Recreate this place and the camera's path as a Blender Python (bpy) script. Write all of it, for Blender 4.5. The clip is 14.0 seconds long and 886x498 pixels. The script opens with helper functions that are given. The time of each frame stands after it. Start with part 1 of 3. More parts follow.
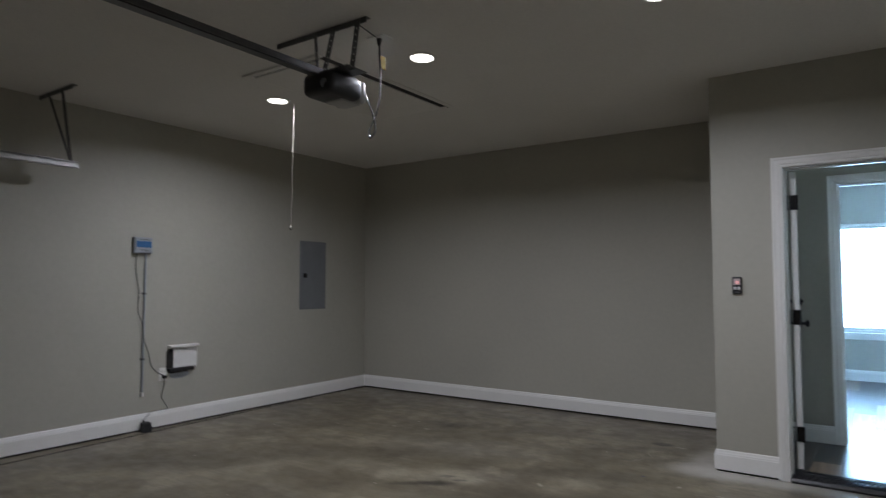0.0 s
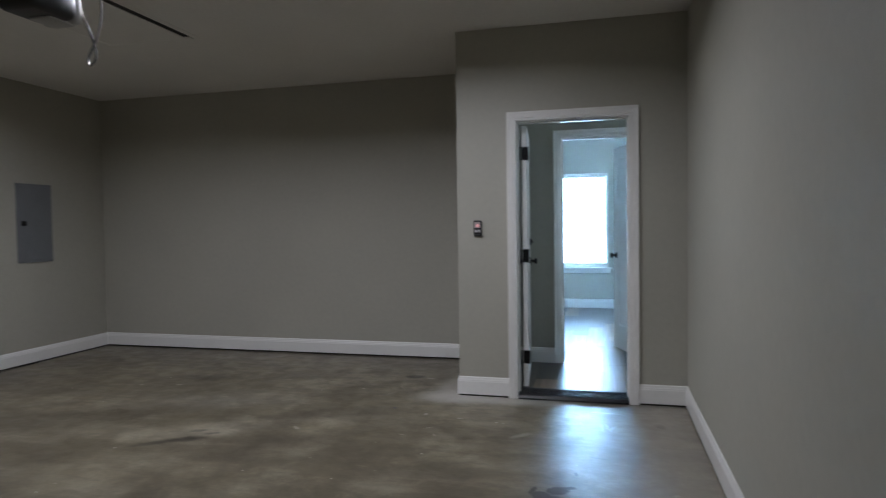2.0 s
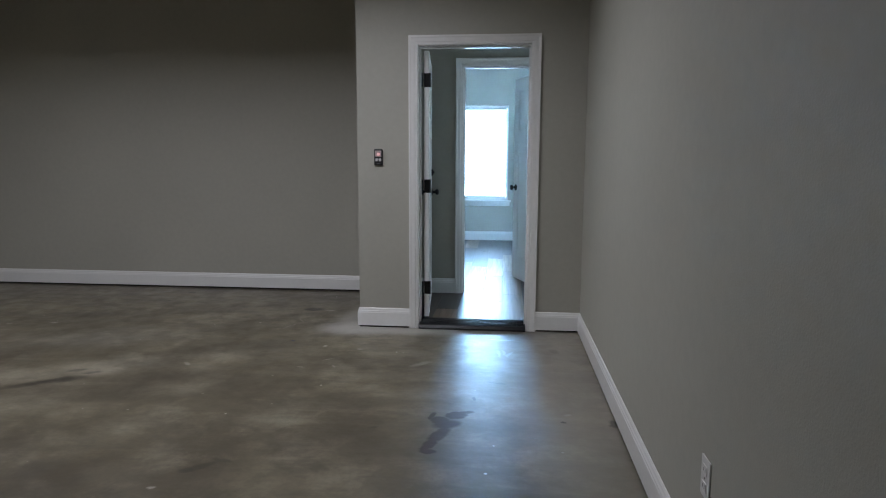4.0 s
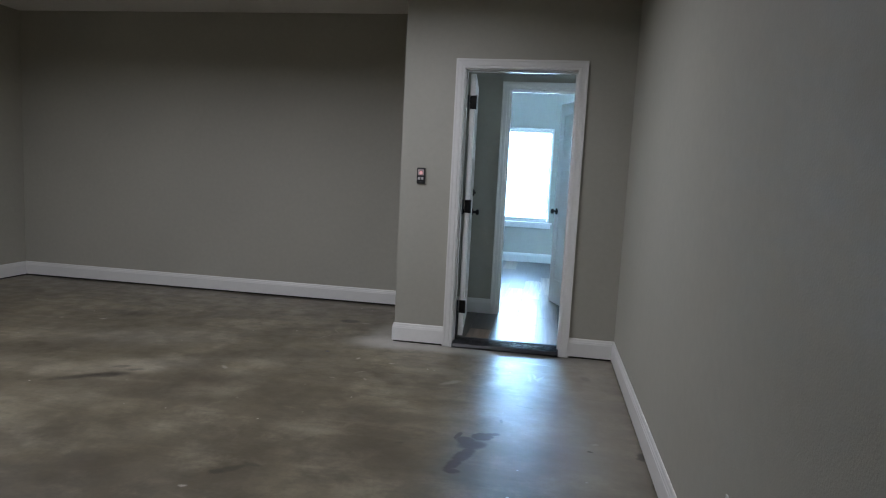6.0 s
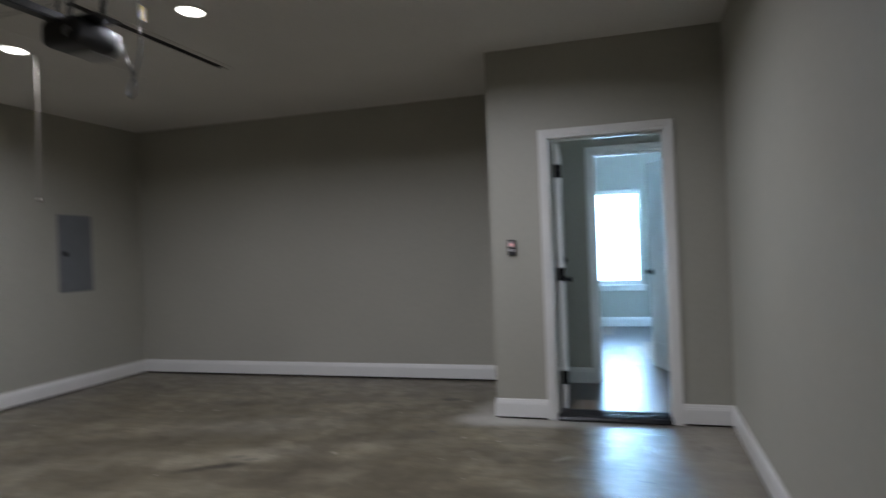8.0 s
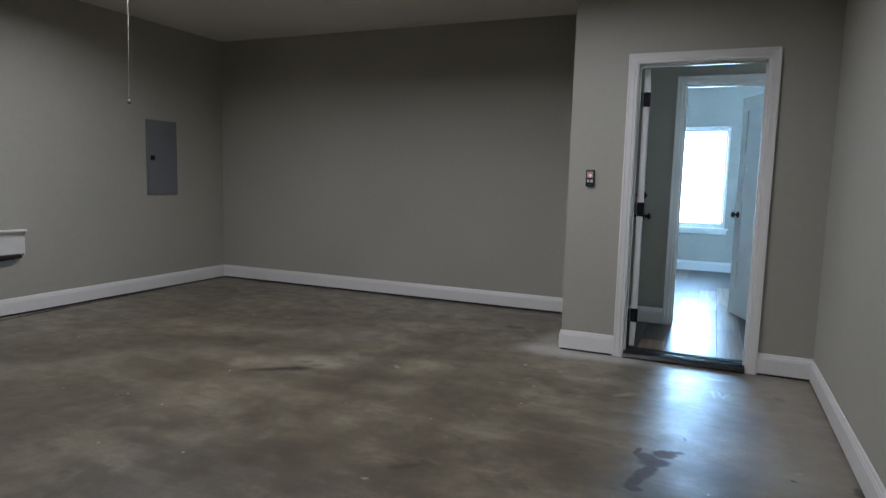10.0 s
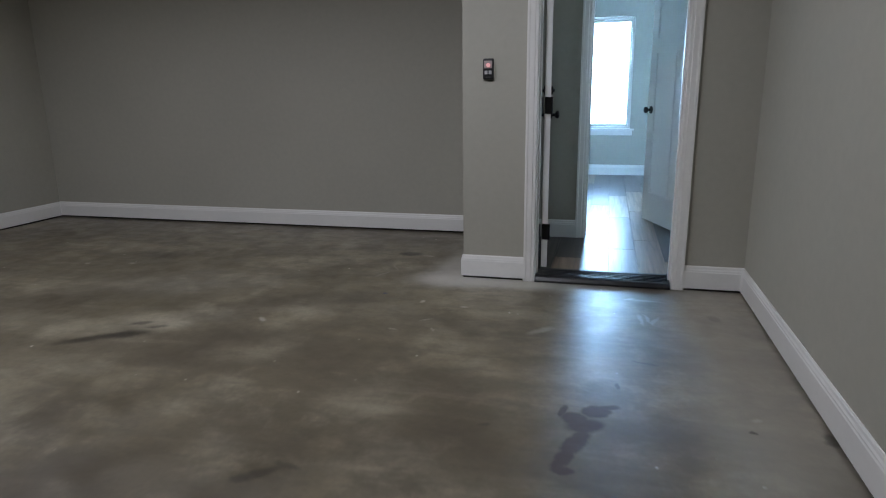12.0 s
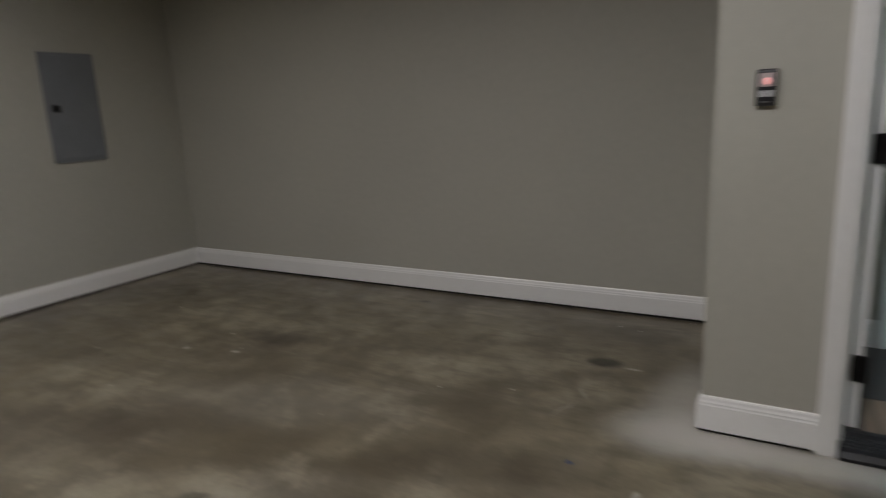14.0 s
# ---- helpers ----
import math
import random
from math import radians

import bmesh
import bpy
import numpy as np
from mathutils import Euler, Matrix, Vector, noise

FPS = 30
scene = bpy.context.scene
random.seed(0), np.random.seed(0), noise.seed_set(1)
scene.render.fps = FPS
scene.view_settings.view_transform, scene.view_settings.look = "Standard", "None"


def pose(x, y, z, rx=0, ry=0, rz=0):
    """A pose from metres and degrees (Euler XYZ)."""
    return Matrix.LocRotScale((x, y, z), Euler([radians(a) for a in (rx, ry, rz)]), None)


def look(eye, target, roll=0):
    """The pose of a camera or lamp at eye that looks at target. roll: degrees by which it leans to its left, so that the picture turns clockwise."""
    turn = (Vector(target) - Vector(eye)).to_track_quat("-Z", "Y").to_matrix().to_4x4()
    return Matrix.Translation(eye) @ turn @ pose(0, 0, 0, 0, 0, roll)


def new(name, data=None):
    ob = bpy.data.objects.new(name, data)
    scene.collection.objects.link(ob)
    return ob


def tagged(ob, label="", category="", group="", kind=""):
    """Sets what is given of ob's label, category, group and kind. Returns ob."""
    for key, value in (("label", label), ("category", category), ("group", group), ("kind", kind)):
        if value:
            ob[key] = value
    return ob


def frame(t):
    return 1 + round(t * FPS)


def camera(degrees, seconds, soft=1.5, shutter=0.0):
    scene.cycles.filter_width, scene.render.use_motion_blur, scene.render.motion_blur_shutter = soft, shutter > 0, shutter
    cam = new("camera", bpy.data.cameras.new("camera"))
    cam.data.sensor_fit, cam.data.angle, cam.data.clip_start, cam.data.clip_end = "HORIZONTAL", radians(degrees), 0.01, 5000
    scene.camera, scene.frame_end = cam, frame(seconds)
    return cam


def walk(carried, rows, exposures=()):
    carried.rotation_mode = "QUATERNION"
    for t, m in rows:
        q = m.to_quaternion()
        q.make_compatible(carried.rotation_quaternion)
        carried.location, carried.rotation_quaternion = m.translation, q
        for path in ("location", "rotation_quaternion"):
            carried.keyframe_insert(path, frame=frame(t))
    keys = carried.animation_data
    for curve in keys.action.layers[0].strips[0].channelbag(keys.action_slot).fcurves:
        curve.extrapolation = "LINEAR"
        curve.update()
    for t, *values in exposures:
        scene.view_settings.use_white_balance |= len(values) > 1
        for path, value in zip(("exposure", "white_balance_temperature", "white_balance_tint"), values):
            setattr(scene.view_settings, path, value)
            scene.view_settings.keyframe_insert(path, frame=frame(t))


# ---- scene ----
cam = camera(70.2, 14.0, soft=1.1, shutter=0.5)
PATH = [
    (0, (0.979, -4.751, 1.297), (-0.161, -3.111, 1.406), 0.0),
    (0.5, (0.998, -4.73, 1.284), (-0.016, -3.007, 1.322), 1.1),
    (1, (1.052, -4.722, 1.296), (0.139, -2.943, 1.285), 0.3),
    (1.5, (1.013, -4.717, 1.326), (0.323, -2.841, 1.288), -0.5),
    (2, (1.093, -4.702, 1.298), (0.594, -2.766, 1.228), -0.8),
    (2.5, (1.095, -4.68, 1.311), (0.79, -2.708, 1.177), -0.9),
    (3, (1.13, -4.68, 1.262), (0.89, -2.701, 1.102), -0.8),
    (3.2, (1.121, -4.666, 1.271), (0.895, -2.689, 1.072), -0.7),
    (5.3, (1.058, -4.607, 1.249), (0.894, -2.637, 0.944), 0.9),
    (5.5, (1.074, -4.617, 1.259), (0.887, -2.645, 0.98), 1.0),
    (6, (1.106, -4.659, 1.287), (0.788, -2.698, 1.058), 2.9),
    (6.5, (1.062, -4.653, 1.268), (0.729, -2.7, 0.99), 2.3),
    (7, (1.074, -4.662, 1.226), (0.781, -2.687, 1.125), 0.5),
    (7.5, (1.07, -4.683, 1.263), (0.773, -2.706, 1.213), 0.5),
    (8, (1.043, -4.684, 1.293), (0.46, -2.771, 1.293), -2.2),
    (8.2, (1.072, -4.715, 1.296), (0.342, -2.854, 1.35), -3.1),
    (10.5, (0.971, -4.542, 1.23), (0.196, -2.726, 0.91), 1.3),
    (11, (0.935, -4.38, 1.215), (0.103, -2.605, 0.82), -2.0),
    (11.5, (0.878, -4.169, 1.198), (0.396, -2.289, 0.715), -0.7),
    (12, (0.855, -3.807, 1.147), (0.366, -1.928, 0.668), -0.8),
    (12.5, (0.681, -3.47, 1.196), (0.334, -1.557, 0.728), 0.5),
    (13, (0.596, -3.067, 1.204), (0.006, -1.208, 0.761), -1.1),
    (13.5, (0.431, -2.75, 1.193), (-0.191, -0.898, 0.764), 1.1),
    (14, (0.287, -2.415, 1.266), (-0.694, -0.727, 0.83), -2.7),
]
walk(cam, [(t, look(eye, target, roll)) for t, eye, target, roll in PATH],
     exposures=((0, 0, 6500, 10), (13.4, 0, 6500, 10), (14, 0, 7200, 10)))

# ---- world and exposure ----
world = bpy.data.worlds.new("world")
scene.world = world
world.use_nodes = True
wn = world.node_tree
sky = wn.nodes.new("ShaderNodeTexSky")
sky.sky_type, sky.sun_disc = "NISHITA", False
sky.sun_elevation, sky.sun_rotation = radians(50), radians(180)
wn.links.new(sky.outputs[0], wn.nodes["Background"].inputs[0])
wn.nodes["Background"].inputs[1].default_value = 0.1
scene.view_settings.exposure = 0.0

CEIL = 2.77
LAMP_POWER, LAMP_COLOUR = 24.3, (0.85, 0.875, 1.0)
SKY_GLOW, SKY_COLOUR, HALL_GLOW, SIDE_GLOW = 82.0, (0.335, 0.61, 1.0), 5.5, 36.0
LAMPS = ((-2.975, -1.398), (-1.439, -1.512), (0.09, -1.56))


# ---- materials ----
def material(name, colour, rough=0.5, metal=0.0, grain=0.0, grain_scale=40.0, stain=0.0, stain_scale=2.0, bump=0.0, bump_scale=300.0,
             vary=0.0, rough_vary=0.0, stretch=None, gloss=0.5):
    """A painted, plastic or metal surface with grain and stains at two scales."""
    m = bpy.data.materials.new(name)
    m.use_nodes = True
    nt = m.node_tree
    b = nt.nodes["Principled BSDF"]
    b.inputs["Roughness"].default_value, b.inputs["Metallic"].default_value = rough, metal
    b.inputs["Base Color"].default_value = (*colour, 1)
    b.inputs["Specular IOR Level"].default_value = gloss
    tc = nt.nodes.new("ShaderNodeNewGeometry").outputs["Position"]
    if stretch:
        mp = nt.nodes.new("ShaderNodeMapping")
        mp.inputs["Scale"].default_value = stretch
        nt.links.new(tc, mp.inputs[0])
        tc = mp.outputs[0]
    value = None

    def add(fac, amount):
        nonlocal value
        mr = nt.nodes.new("ShaderNodeMapRange")
        mr.inputs["From Min"].default_value, mr.inputs["From Max"].default_value = 0.25, 0.75
        mr.inputs["To Min"].default_value, mr.inputs["To Max"].default_value = 1 - amount, 1 + amount
        nt.links.new(fac, mr.inputs["Value"])
        if value is None:
            value = mr.outputs[0]
        else:
            mu = nt.nodes.new("ShaderNodeMath")
            mu.operation = "MULTIPLY"
            nt.links.new(value, mu.inputs[0])
            nt.links.new(mr.outputs[0], mu.inputs[1])
            value = mu.outputs[0]

    def tex(scale, detail=4):
        n = nt.nodes.new("ShaderNodeTexNoise")
        n.inputs["Scale"].default_value, n.inputs["Detail"].default_value = scale, detail
        nt.links.new(tc, n.inputs["Vector"])
        return n.outputs["Fac"]

    if grain:
        add(tex(grain_scale), grain)
    if stain:
        add(tex(stain_scale, 6), stain)
    if vary:
        oi = nt.nodes.new("ShaderNodeObjectInfo")
        add(oi.outputs["Random"], vary)
    if value is not None:
        hsv = nt.nodes.new("ShaderNodeHueSaturation")
        hsv.inputs["Color"].default_value = (*colour, 1)
        nt.links.new(value, hsv.inputs["Value"])
        nt.links.new(hsv.outputs[0], b.inputs["Base Color"])
    if rough_vary:
        mr = nt.nodes.new("ShaderNodeMapRange")
        mr.inputs["From Min"].default_value, mr.inputs["From Max"].default_value = 0.3, 0.7
        mr.inputs["To Min"].default_value, mr.inputs["To Max"].default_value = rough - rough_vary, rough + rough_vary
        nt.links.new(tex(6, 5), mr.inputs["Value"])
        nt.links.new(mr.outputs[0], b.inputs["Roughness"])
    if bump:
        bp = nt.nodes.new("ShaderNodeBump")
        bp.inputs["Strength"].default_value, bp.inputs["Distance"].default_value = bump, 0.002
        nt.links.new(tex(bump_scale, 3), bp.inputs["Height"])
        nt.links.new(bp.outputs[0], b.inputs["Normal"])
    return m


def glowing(name, colour, strength):
    m = bpy.data.materials.new(name)
    m.use_nodes = True
    b = m.node_tree.nodes["Principled BSDF"]
    b.inputs["Base Color"].default_value = (0.8, 0.8, 0.8, 1)
    b.inputs["Emission Color"].default_value, b.inputs["Emission Strength"].default_value = (*colour, 1), strength
    return m


def concrete():
    """Bare slab: cloudy brown and grey trowel marks, dust, spills and specks."""
    m = bpy.data.materials.new("concrete")
    m.use_nodes = True
    nt = m.node_tree
    b = nt.nodes["Principled BSDF"]
    pos = nt.nodes.new("ShaderNodeNewGeometry").outputs["Position"]

    def tex(scale, detail=5, rough=0.55, distort=0.0, vec=pos):
        n = nt.nodes.new("ShaderNodeTexNoise")
        for key, v in (("Scale", scale), ("Detail", detail), ("Roughness", rough), ("Distortion", distort)):
            n.inputs[key].default_value = v
        nt.links.new(vec, n.inputs["Vector"])
        return n

    def ramp(fac, lo, hi, a=0.0, z=1.0):
        mr = nt.nodes.new("ShaderNodeMapRange")
        mr.interpolation_type = "SMOOTHSTEP"
        for key, v in (("From Min", lo), ("From Max", hi), ("To Min", a), ("To Max", z)):
            mr.inputs[key].default_value = v
        nt.links.new(fac, mr.inputs["Value"])
        return mr.outputs[0]

    def times(a, c):
        mu = nt.nodes.new("ShaderNodeMath")
        mu.operation = "MULTIPLY"
        nt.links.new(a, mu.inputs[0])
        if isinstance(c, float):
            mu.inputs[1].default_value = c
        else:
            nt.links.new(c, mu.inputs[1])
        return mu.outputs[0]

    def mix(fac, a, colour):
        mx = nt.nodes.new("ShaderNodeMix")
        mx.data_type = "RGBA"
        nt.links.new(fac, mx.inputs["Factor"])
        if isinstance(a, tuple):
            mx.inputs["A"].default_value = (*a, 1)
        else:
            nt.links.new(a, mx.inputs["A"])
        mx.inputs["B"].default_value = (*colour, 1)
        return mx.outputs["Result"]

    # positions pushed about a little, so that the spills get ragged rims
    wob = tex(5, 4).outputs["Color"]
    sub = nt.nodes.new("ShaderNodeVectorMath")
    sub.operation = "MULTIPLY_ADD"
    sub.inputs[1].default_value, sub.inputs[2].default_value = (0.35, 0.35, 0), (-0.175, -0.175, 0)
    nt.links.new(wob, sub.inputs[0])
    moved = nt.nodes.new("ShaderNodeVectorMath")
    nt.links.new(pos, moved.inputs[0])
    nt.links.new(sub.outputs[0], moved.inputs[1])

    small = nt.nodes.new("ShaderNodeVectorMath")
    small.operation = "MULTIPLY_ADD"
    small.inputs[1].default_value, small.inputs[2].default_value = (0.045, 0.045, 0), (-0.0225, -0.0225, 0)
    nt.links.new(tex(16, 4).outputs["Color"], small.inputs[0])
    nudged = nt.nodes.new("ShaderNodeVectorMath")
    nt.links.new(pos, nudged.inputs[0])
    nt.links.new(small.outputs[0], nudged.inputs[1])

    def spill(x, y, rx, ry, turn=0.0, soft=0.5, ragged=moved):
        mp = nt.nodes.new("ShaderNodeMapping")
        mp.vector_type = "TEXTURE"
        mp.inputs["Location"].default_value = (x, y, 0)
        mp.inputs["Rotation"].default_value = (0, 0, radians(turn))
        mp.inputs["Scale"].default_value = (rx, ry, 1)
        nt.links.new(ragged.outputs[0], mp.inputs[0])
        ln = nt.nodes.new("ShaderNodeVectorMath")
        ln.operation = "LENGTH"
        nt.links.new(mp.outputs[0], ln.inputs[0])
        return ramp(ln.outputs["Value"], 1.0 - soft, 1.0 + soft, 1.0, 0.0)

    cloud, mid, fine = tex(0.8, 6, 0.62, 0.15), tex(2.7, 7, 0.62, 0.25), tex(45, 3, 0.5)
    col = mix(ramp(cloud.outputs["Fac"], 0.40, 0.60), (0.128, 0.105, 0.067), (0.218, 0.185, 0.125))
    col = mix(times(ramp(mid.outputs["Fac"], 0.45, 0.62), 0.75), col, (0.080, 0.064, 0.040))
    col = mix(times(ramp(tex(1.9, 9, 0.66, 0.3).outputs["Fac"], 0.48, 0.64), 0.65), col, (0.292, 0.257, 0.186))
    # long trowel sweeps across the slab
    sw = nt.nodes.new("ShaderNodeMapping")
    sw.inputs["Rotation"].default_value, sw.inputs["Scale"].default_value = (0, 0, radians(-42)), (0.55, 2.3, 1)
    nt.links.new(pos, sw.inputs[0])
    col = mix(times(ramp(tex(1.2, 7, 0.6, 0.5, sw.outputs[0]).outputs["Fac"], 0.48, 0.66), 0.62), col, (0.082, 0.066, 0.043))
    col = mix(times(ramp(tex(2.2, 7, 0.6, 0.5, sw.outputs[0]).outputs["Fac"], 0.53, 0.70), 0.42), col, (0.282, 0.249, 0.186))
    col = mix(times(ramp(tex(6, 6, 0.6, 0.4, sw.outputs[0]).outputs["Fac"], 0.46, 0.68), 0.45), col, (0.082, 0.066, 0.045))
    col = mix(times(ramp(tex(5, 4, 0.5).outputs["Fac"], 0.44, 0.66), 0.45), col, (0.085, 0.068, 0.043))
    col = mix(times(ramp(fine.outputs["Fac"], 0.35, 0.7), 0.2), col, (0.06, 0.05, 0.036))
    # pale dust at the wall corner and by the side wall
    for x, y, rx, ry, turn, k in ((-0.03, -0.05, 0.24, 0.15, 10, 0.9), (-0.10, 0.22, 0.12, 0.34, 0, 0.55), (1.44, -1.2, 0.20, 1.5, 0, 0.45), (0.36, -0.10, 0.42, 0.09, 0, 0.7),
                                  (-1.75, -0.5, 0.55, 0.2, 15, 0.12), (-1.3, -1.1, 0.3, 0.12, 35, 0.10)):
        col = mix(times(spill(x, y, rx, ry, turn, 0.75, nudged if k > 0.4 else moved), k), col, (0.45, 0.43, 0.385))
    # oily and damp marks
    for x, y, rx, ry, turn, k in ((-2.34, 0.11, 0.22, 0.10, 10, 0.9), (-2.31, -1.03, 0.7, 0.22, 35, 0.5), (-0.93, -1.35, 0.34, 0.12, 40, 0.35),
                                  (0.25, -1.97, 0.2, 0.12, 20, 0.4), (-0.61, -0.60, 0.42, 0.14, 15, 0.5), (-3.3, -2.0, 0.6, 0.25, 30, 0.5), (0.1, -0.9, 0.4, 0.16, 0, 0.3)):
        col = mix(times(spill(x, y, rx, ry, turn, 0.7), k), col, (0.05, 0.039, 0.027))
    for x, y, rx, ry, turn, k in ((-0.51, 0.495, 0.085, 0.055, 0, 1.0), (-1.43, -1.345, 0.10, 0.045, 30, 0.95), (-1.57, -1.43, 0.16, 0.035, 40, 0.85), (-1.465, -1.183, 0.06, 0.02, 30, 0.7),
                                  (-1.347, -1.214, 0.05, 0.018, 30, 0.7), (-1.872, 1.041, 0.035, 0.022, 0, 0.9), (-0.147, -2.254, 0.07, 0.022, 40, 0.7), (-0.09, -2.20, 0.05, 0.014, -20, 0.6),
                                  (-0.20, -2.30, 0.035, 0.02, 10, 0.6), (0.941, -1.393, 0.008, 0.025, 10, 0.9), (1.059, -1.142, 0.05, 0.008, -15, 0.7), (1.383, -1.659, 0.014, 0.01, 0, 0.9),
                                  (1.628, -1.65, 0.02, 0.04, 0, 0.9), (0.48, -1.80, 0.03, 0.008, 30, 0.6), (1.429, -0.495, 0.03, 0.05, 20, 0.3)):
        col = mix(times(spill(x, y, rx, ry, turn, 0.45, nudged), k), col, (0.035, 0.029, 0.02))
    col = mix(times(spill(-0.379, -0.438, 0.014, 0.01, 0, 0.3, nudged), 0.9), col, (0.02, 0.04, 0.12))
    for x, y, rx, ry, turn, k in ((-0.361, 0.467, 0.05, 0.018, 0, 0.75), (-0.871, -0.99, 0.02, 0.05, 40, 0.6), (-0.121, -0.539, 0.018, 0.035, -20, 0.85), (0.132, -0.583, 0.03, 0.016, 20, 0.8),
                                  (-2.709, -0.217, 0.03, 0.03, 0, 0.8), (-2.396, -0.147, 0.035, 0.02, 20, 0.8), (-0.264, -2.444, 0.02, 0.012, 0, 0.9), (-0.531, -0.042, 0.012, 0.10, -20, 0.35),
                                  (-0.50, 0.12, 0.01, 0.09, 30, 0.35), (0.579, -0.845, 0.11, 0.035, 45, 0.5), (1.415, -1.563, 0.03, 0.02, 20, 0.8), (-0.02, -0.82, 0.01, 0.05, -50, 0.5),
                                  (0.05, -0.95, 0.01, 0.035, 20, 0.5), (-0.15, -0.98, 0.012, 0.04, 60, 0.45)):
        col = mix(times(spill(x, y, rx * 0.65, ry * 0.65, turn, 0.6, nudged), k), col, (0.40, 0.38, 0.34))
    # the dried purple-brown trickle and the pale scrawls near the door
    wet = spill(0.862, -1.625, 0.055, 0.045, 10, 0.16, nudged)
    for x, y, rx, ry, turn in ((0.742, -1.645, 0.014, 0.05, -14), (0.905, -1.582, 0.045, 0.016, 12), (0.785, -1.69, 0.05, 0.04, 0), (0.825, -1.735, 0.07, 0.05, 30),
                               (0.800, -1.85, 0.034, 0.10, -22), (0.762, -1.96, 0.026, 0.075, -18), (0.765, -2.03, 0.034, 0.024, 0)):
        mx = nt.nodes.new("ShaderNodeMath")
        mx.operation = "MAXIMUM"
        nt.links.new(wet, mx.inputs[0])
        nt.links.new(spill(x, y, rx, ry, turn, 0.28, nudged), mx.inputs[1])
        wet = mx.outputs[0]
    col = mix(times(wet, 0.75), col, (0.045, 0.036, 0.038))
    for x, y, rx, ry, turn in ((1.065, -0.585, 0.010, 0.07, 8), (1.10, -0.575, 0.010, 0.07, 16), (1.135, -0.585, 0.010, 0.06, -16), (1.097, -0.267, 0.10, 0.012, -6), (1.02, -0.25, 0.03, 0.012, 30)):
        col = mix(times(spill(x, y, rx, ry, turn, 0.5, nudged), 0.28), col, (0.5, 0.48, 0.45))
    # paint specks
    vo = nt.nodes.new("ShaderNodeTexVoronoi")
    vo.inputs["Scale"].default_value = 7.5
    nt.links.new(pos, vo.inputs["Vector"])
    speck = ramp(vo.outputs["Distance"], 0.03, 0.07, 1.0, 0.0)
    sparse = ramp(tex(3.1, 2).outputs["Fac"], 0.52, 0.58)
    col = mix(times(times(speck, sparse), 0.8), col, (0.7, 0.69, 0.66))
    nt.links.new(col, b.inputs["Base Color"])
    dull = nt.nodes.new("ShaderNodeMath")
    dull.operation = "MULTIPLY_ADD"
    dull.inputs[1].default_value = 0.3
    nt.links.new(wet, dull.inputs[0])
    nt.links.new(ramp(tex(7, 4, 0.6).outputs["Fac"], 0.34, 0.66, 0.29, 0.40), dull.inputs[2])
    nt.links.new(dull.outputs[0], b.inputs["Roughness"])
    b.inputs["Specular IOR Level"].default_value = 0.72
    bp = nt.nodes.new("ShaderNodeBump")
    bp.inputs["Strength"].default_value, bp.inputs["Distance"].default_value = 0.4, 0.004
    nt.links.new(tex(9, 3, 0.5).outputs["Fac"], bp.inputs["Height"])
    nt.links.new(bp.outputs[0], b.inputs["Normal"])
    return m


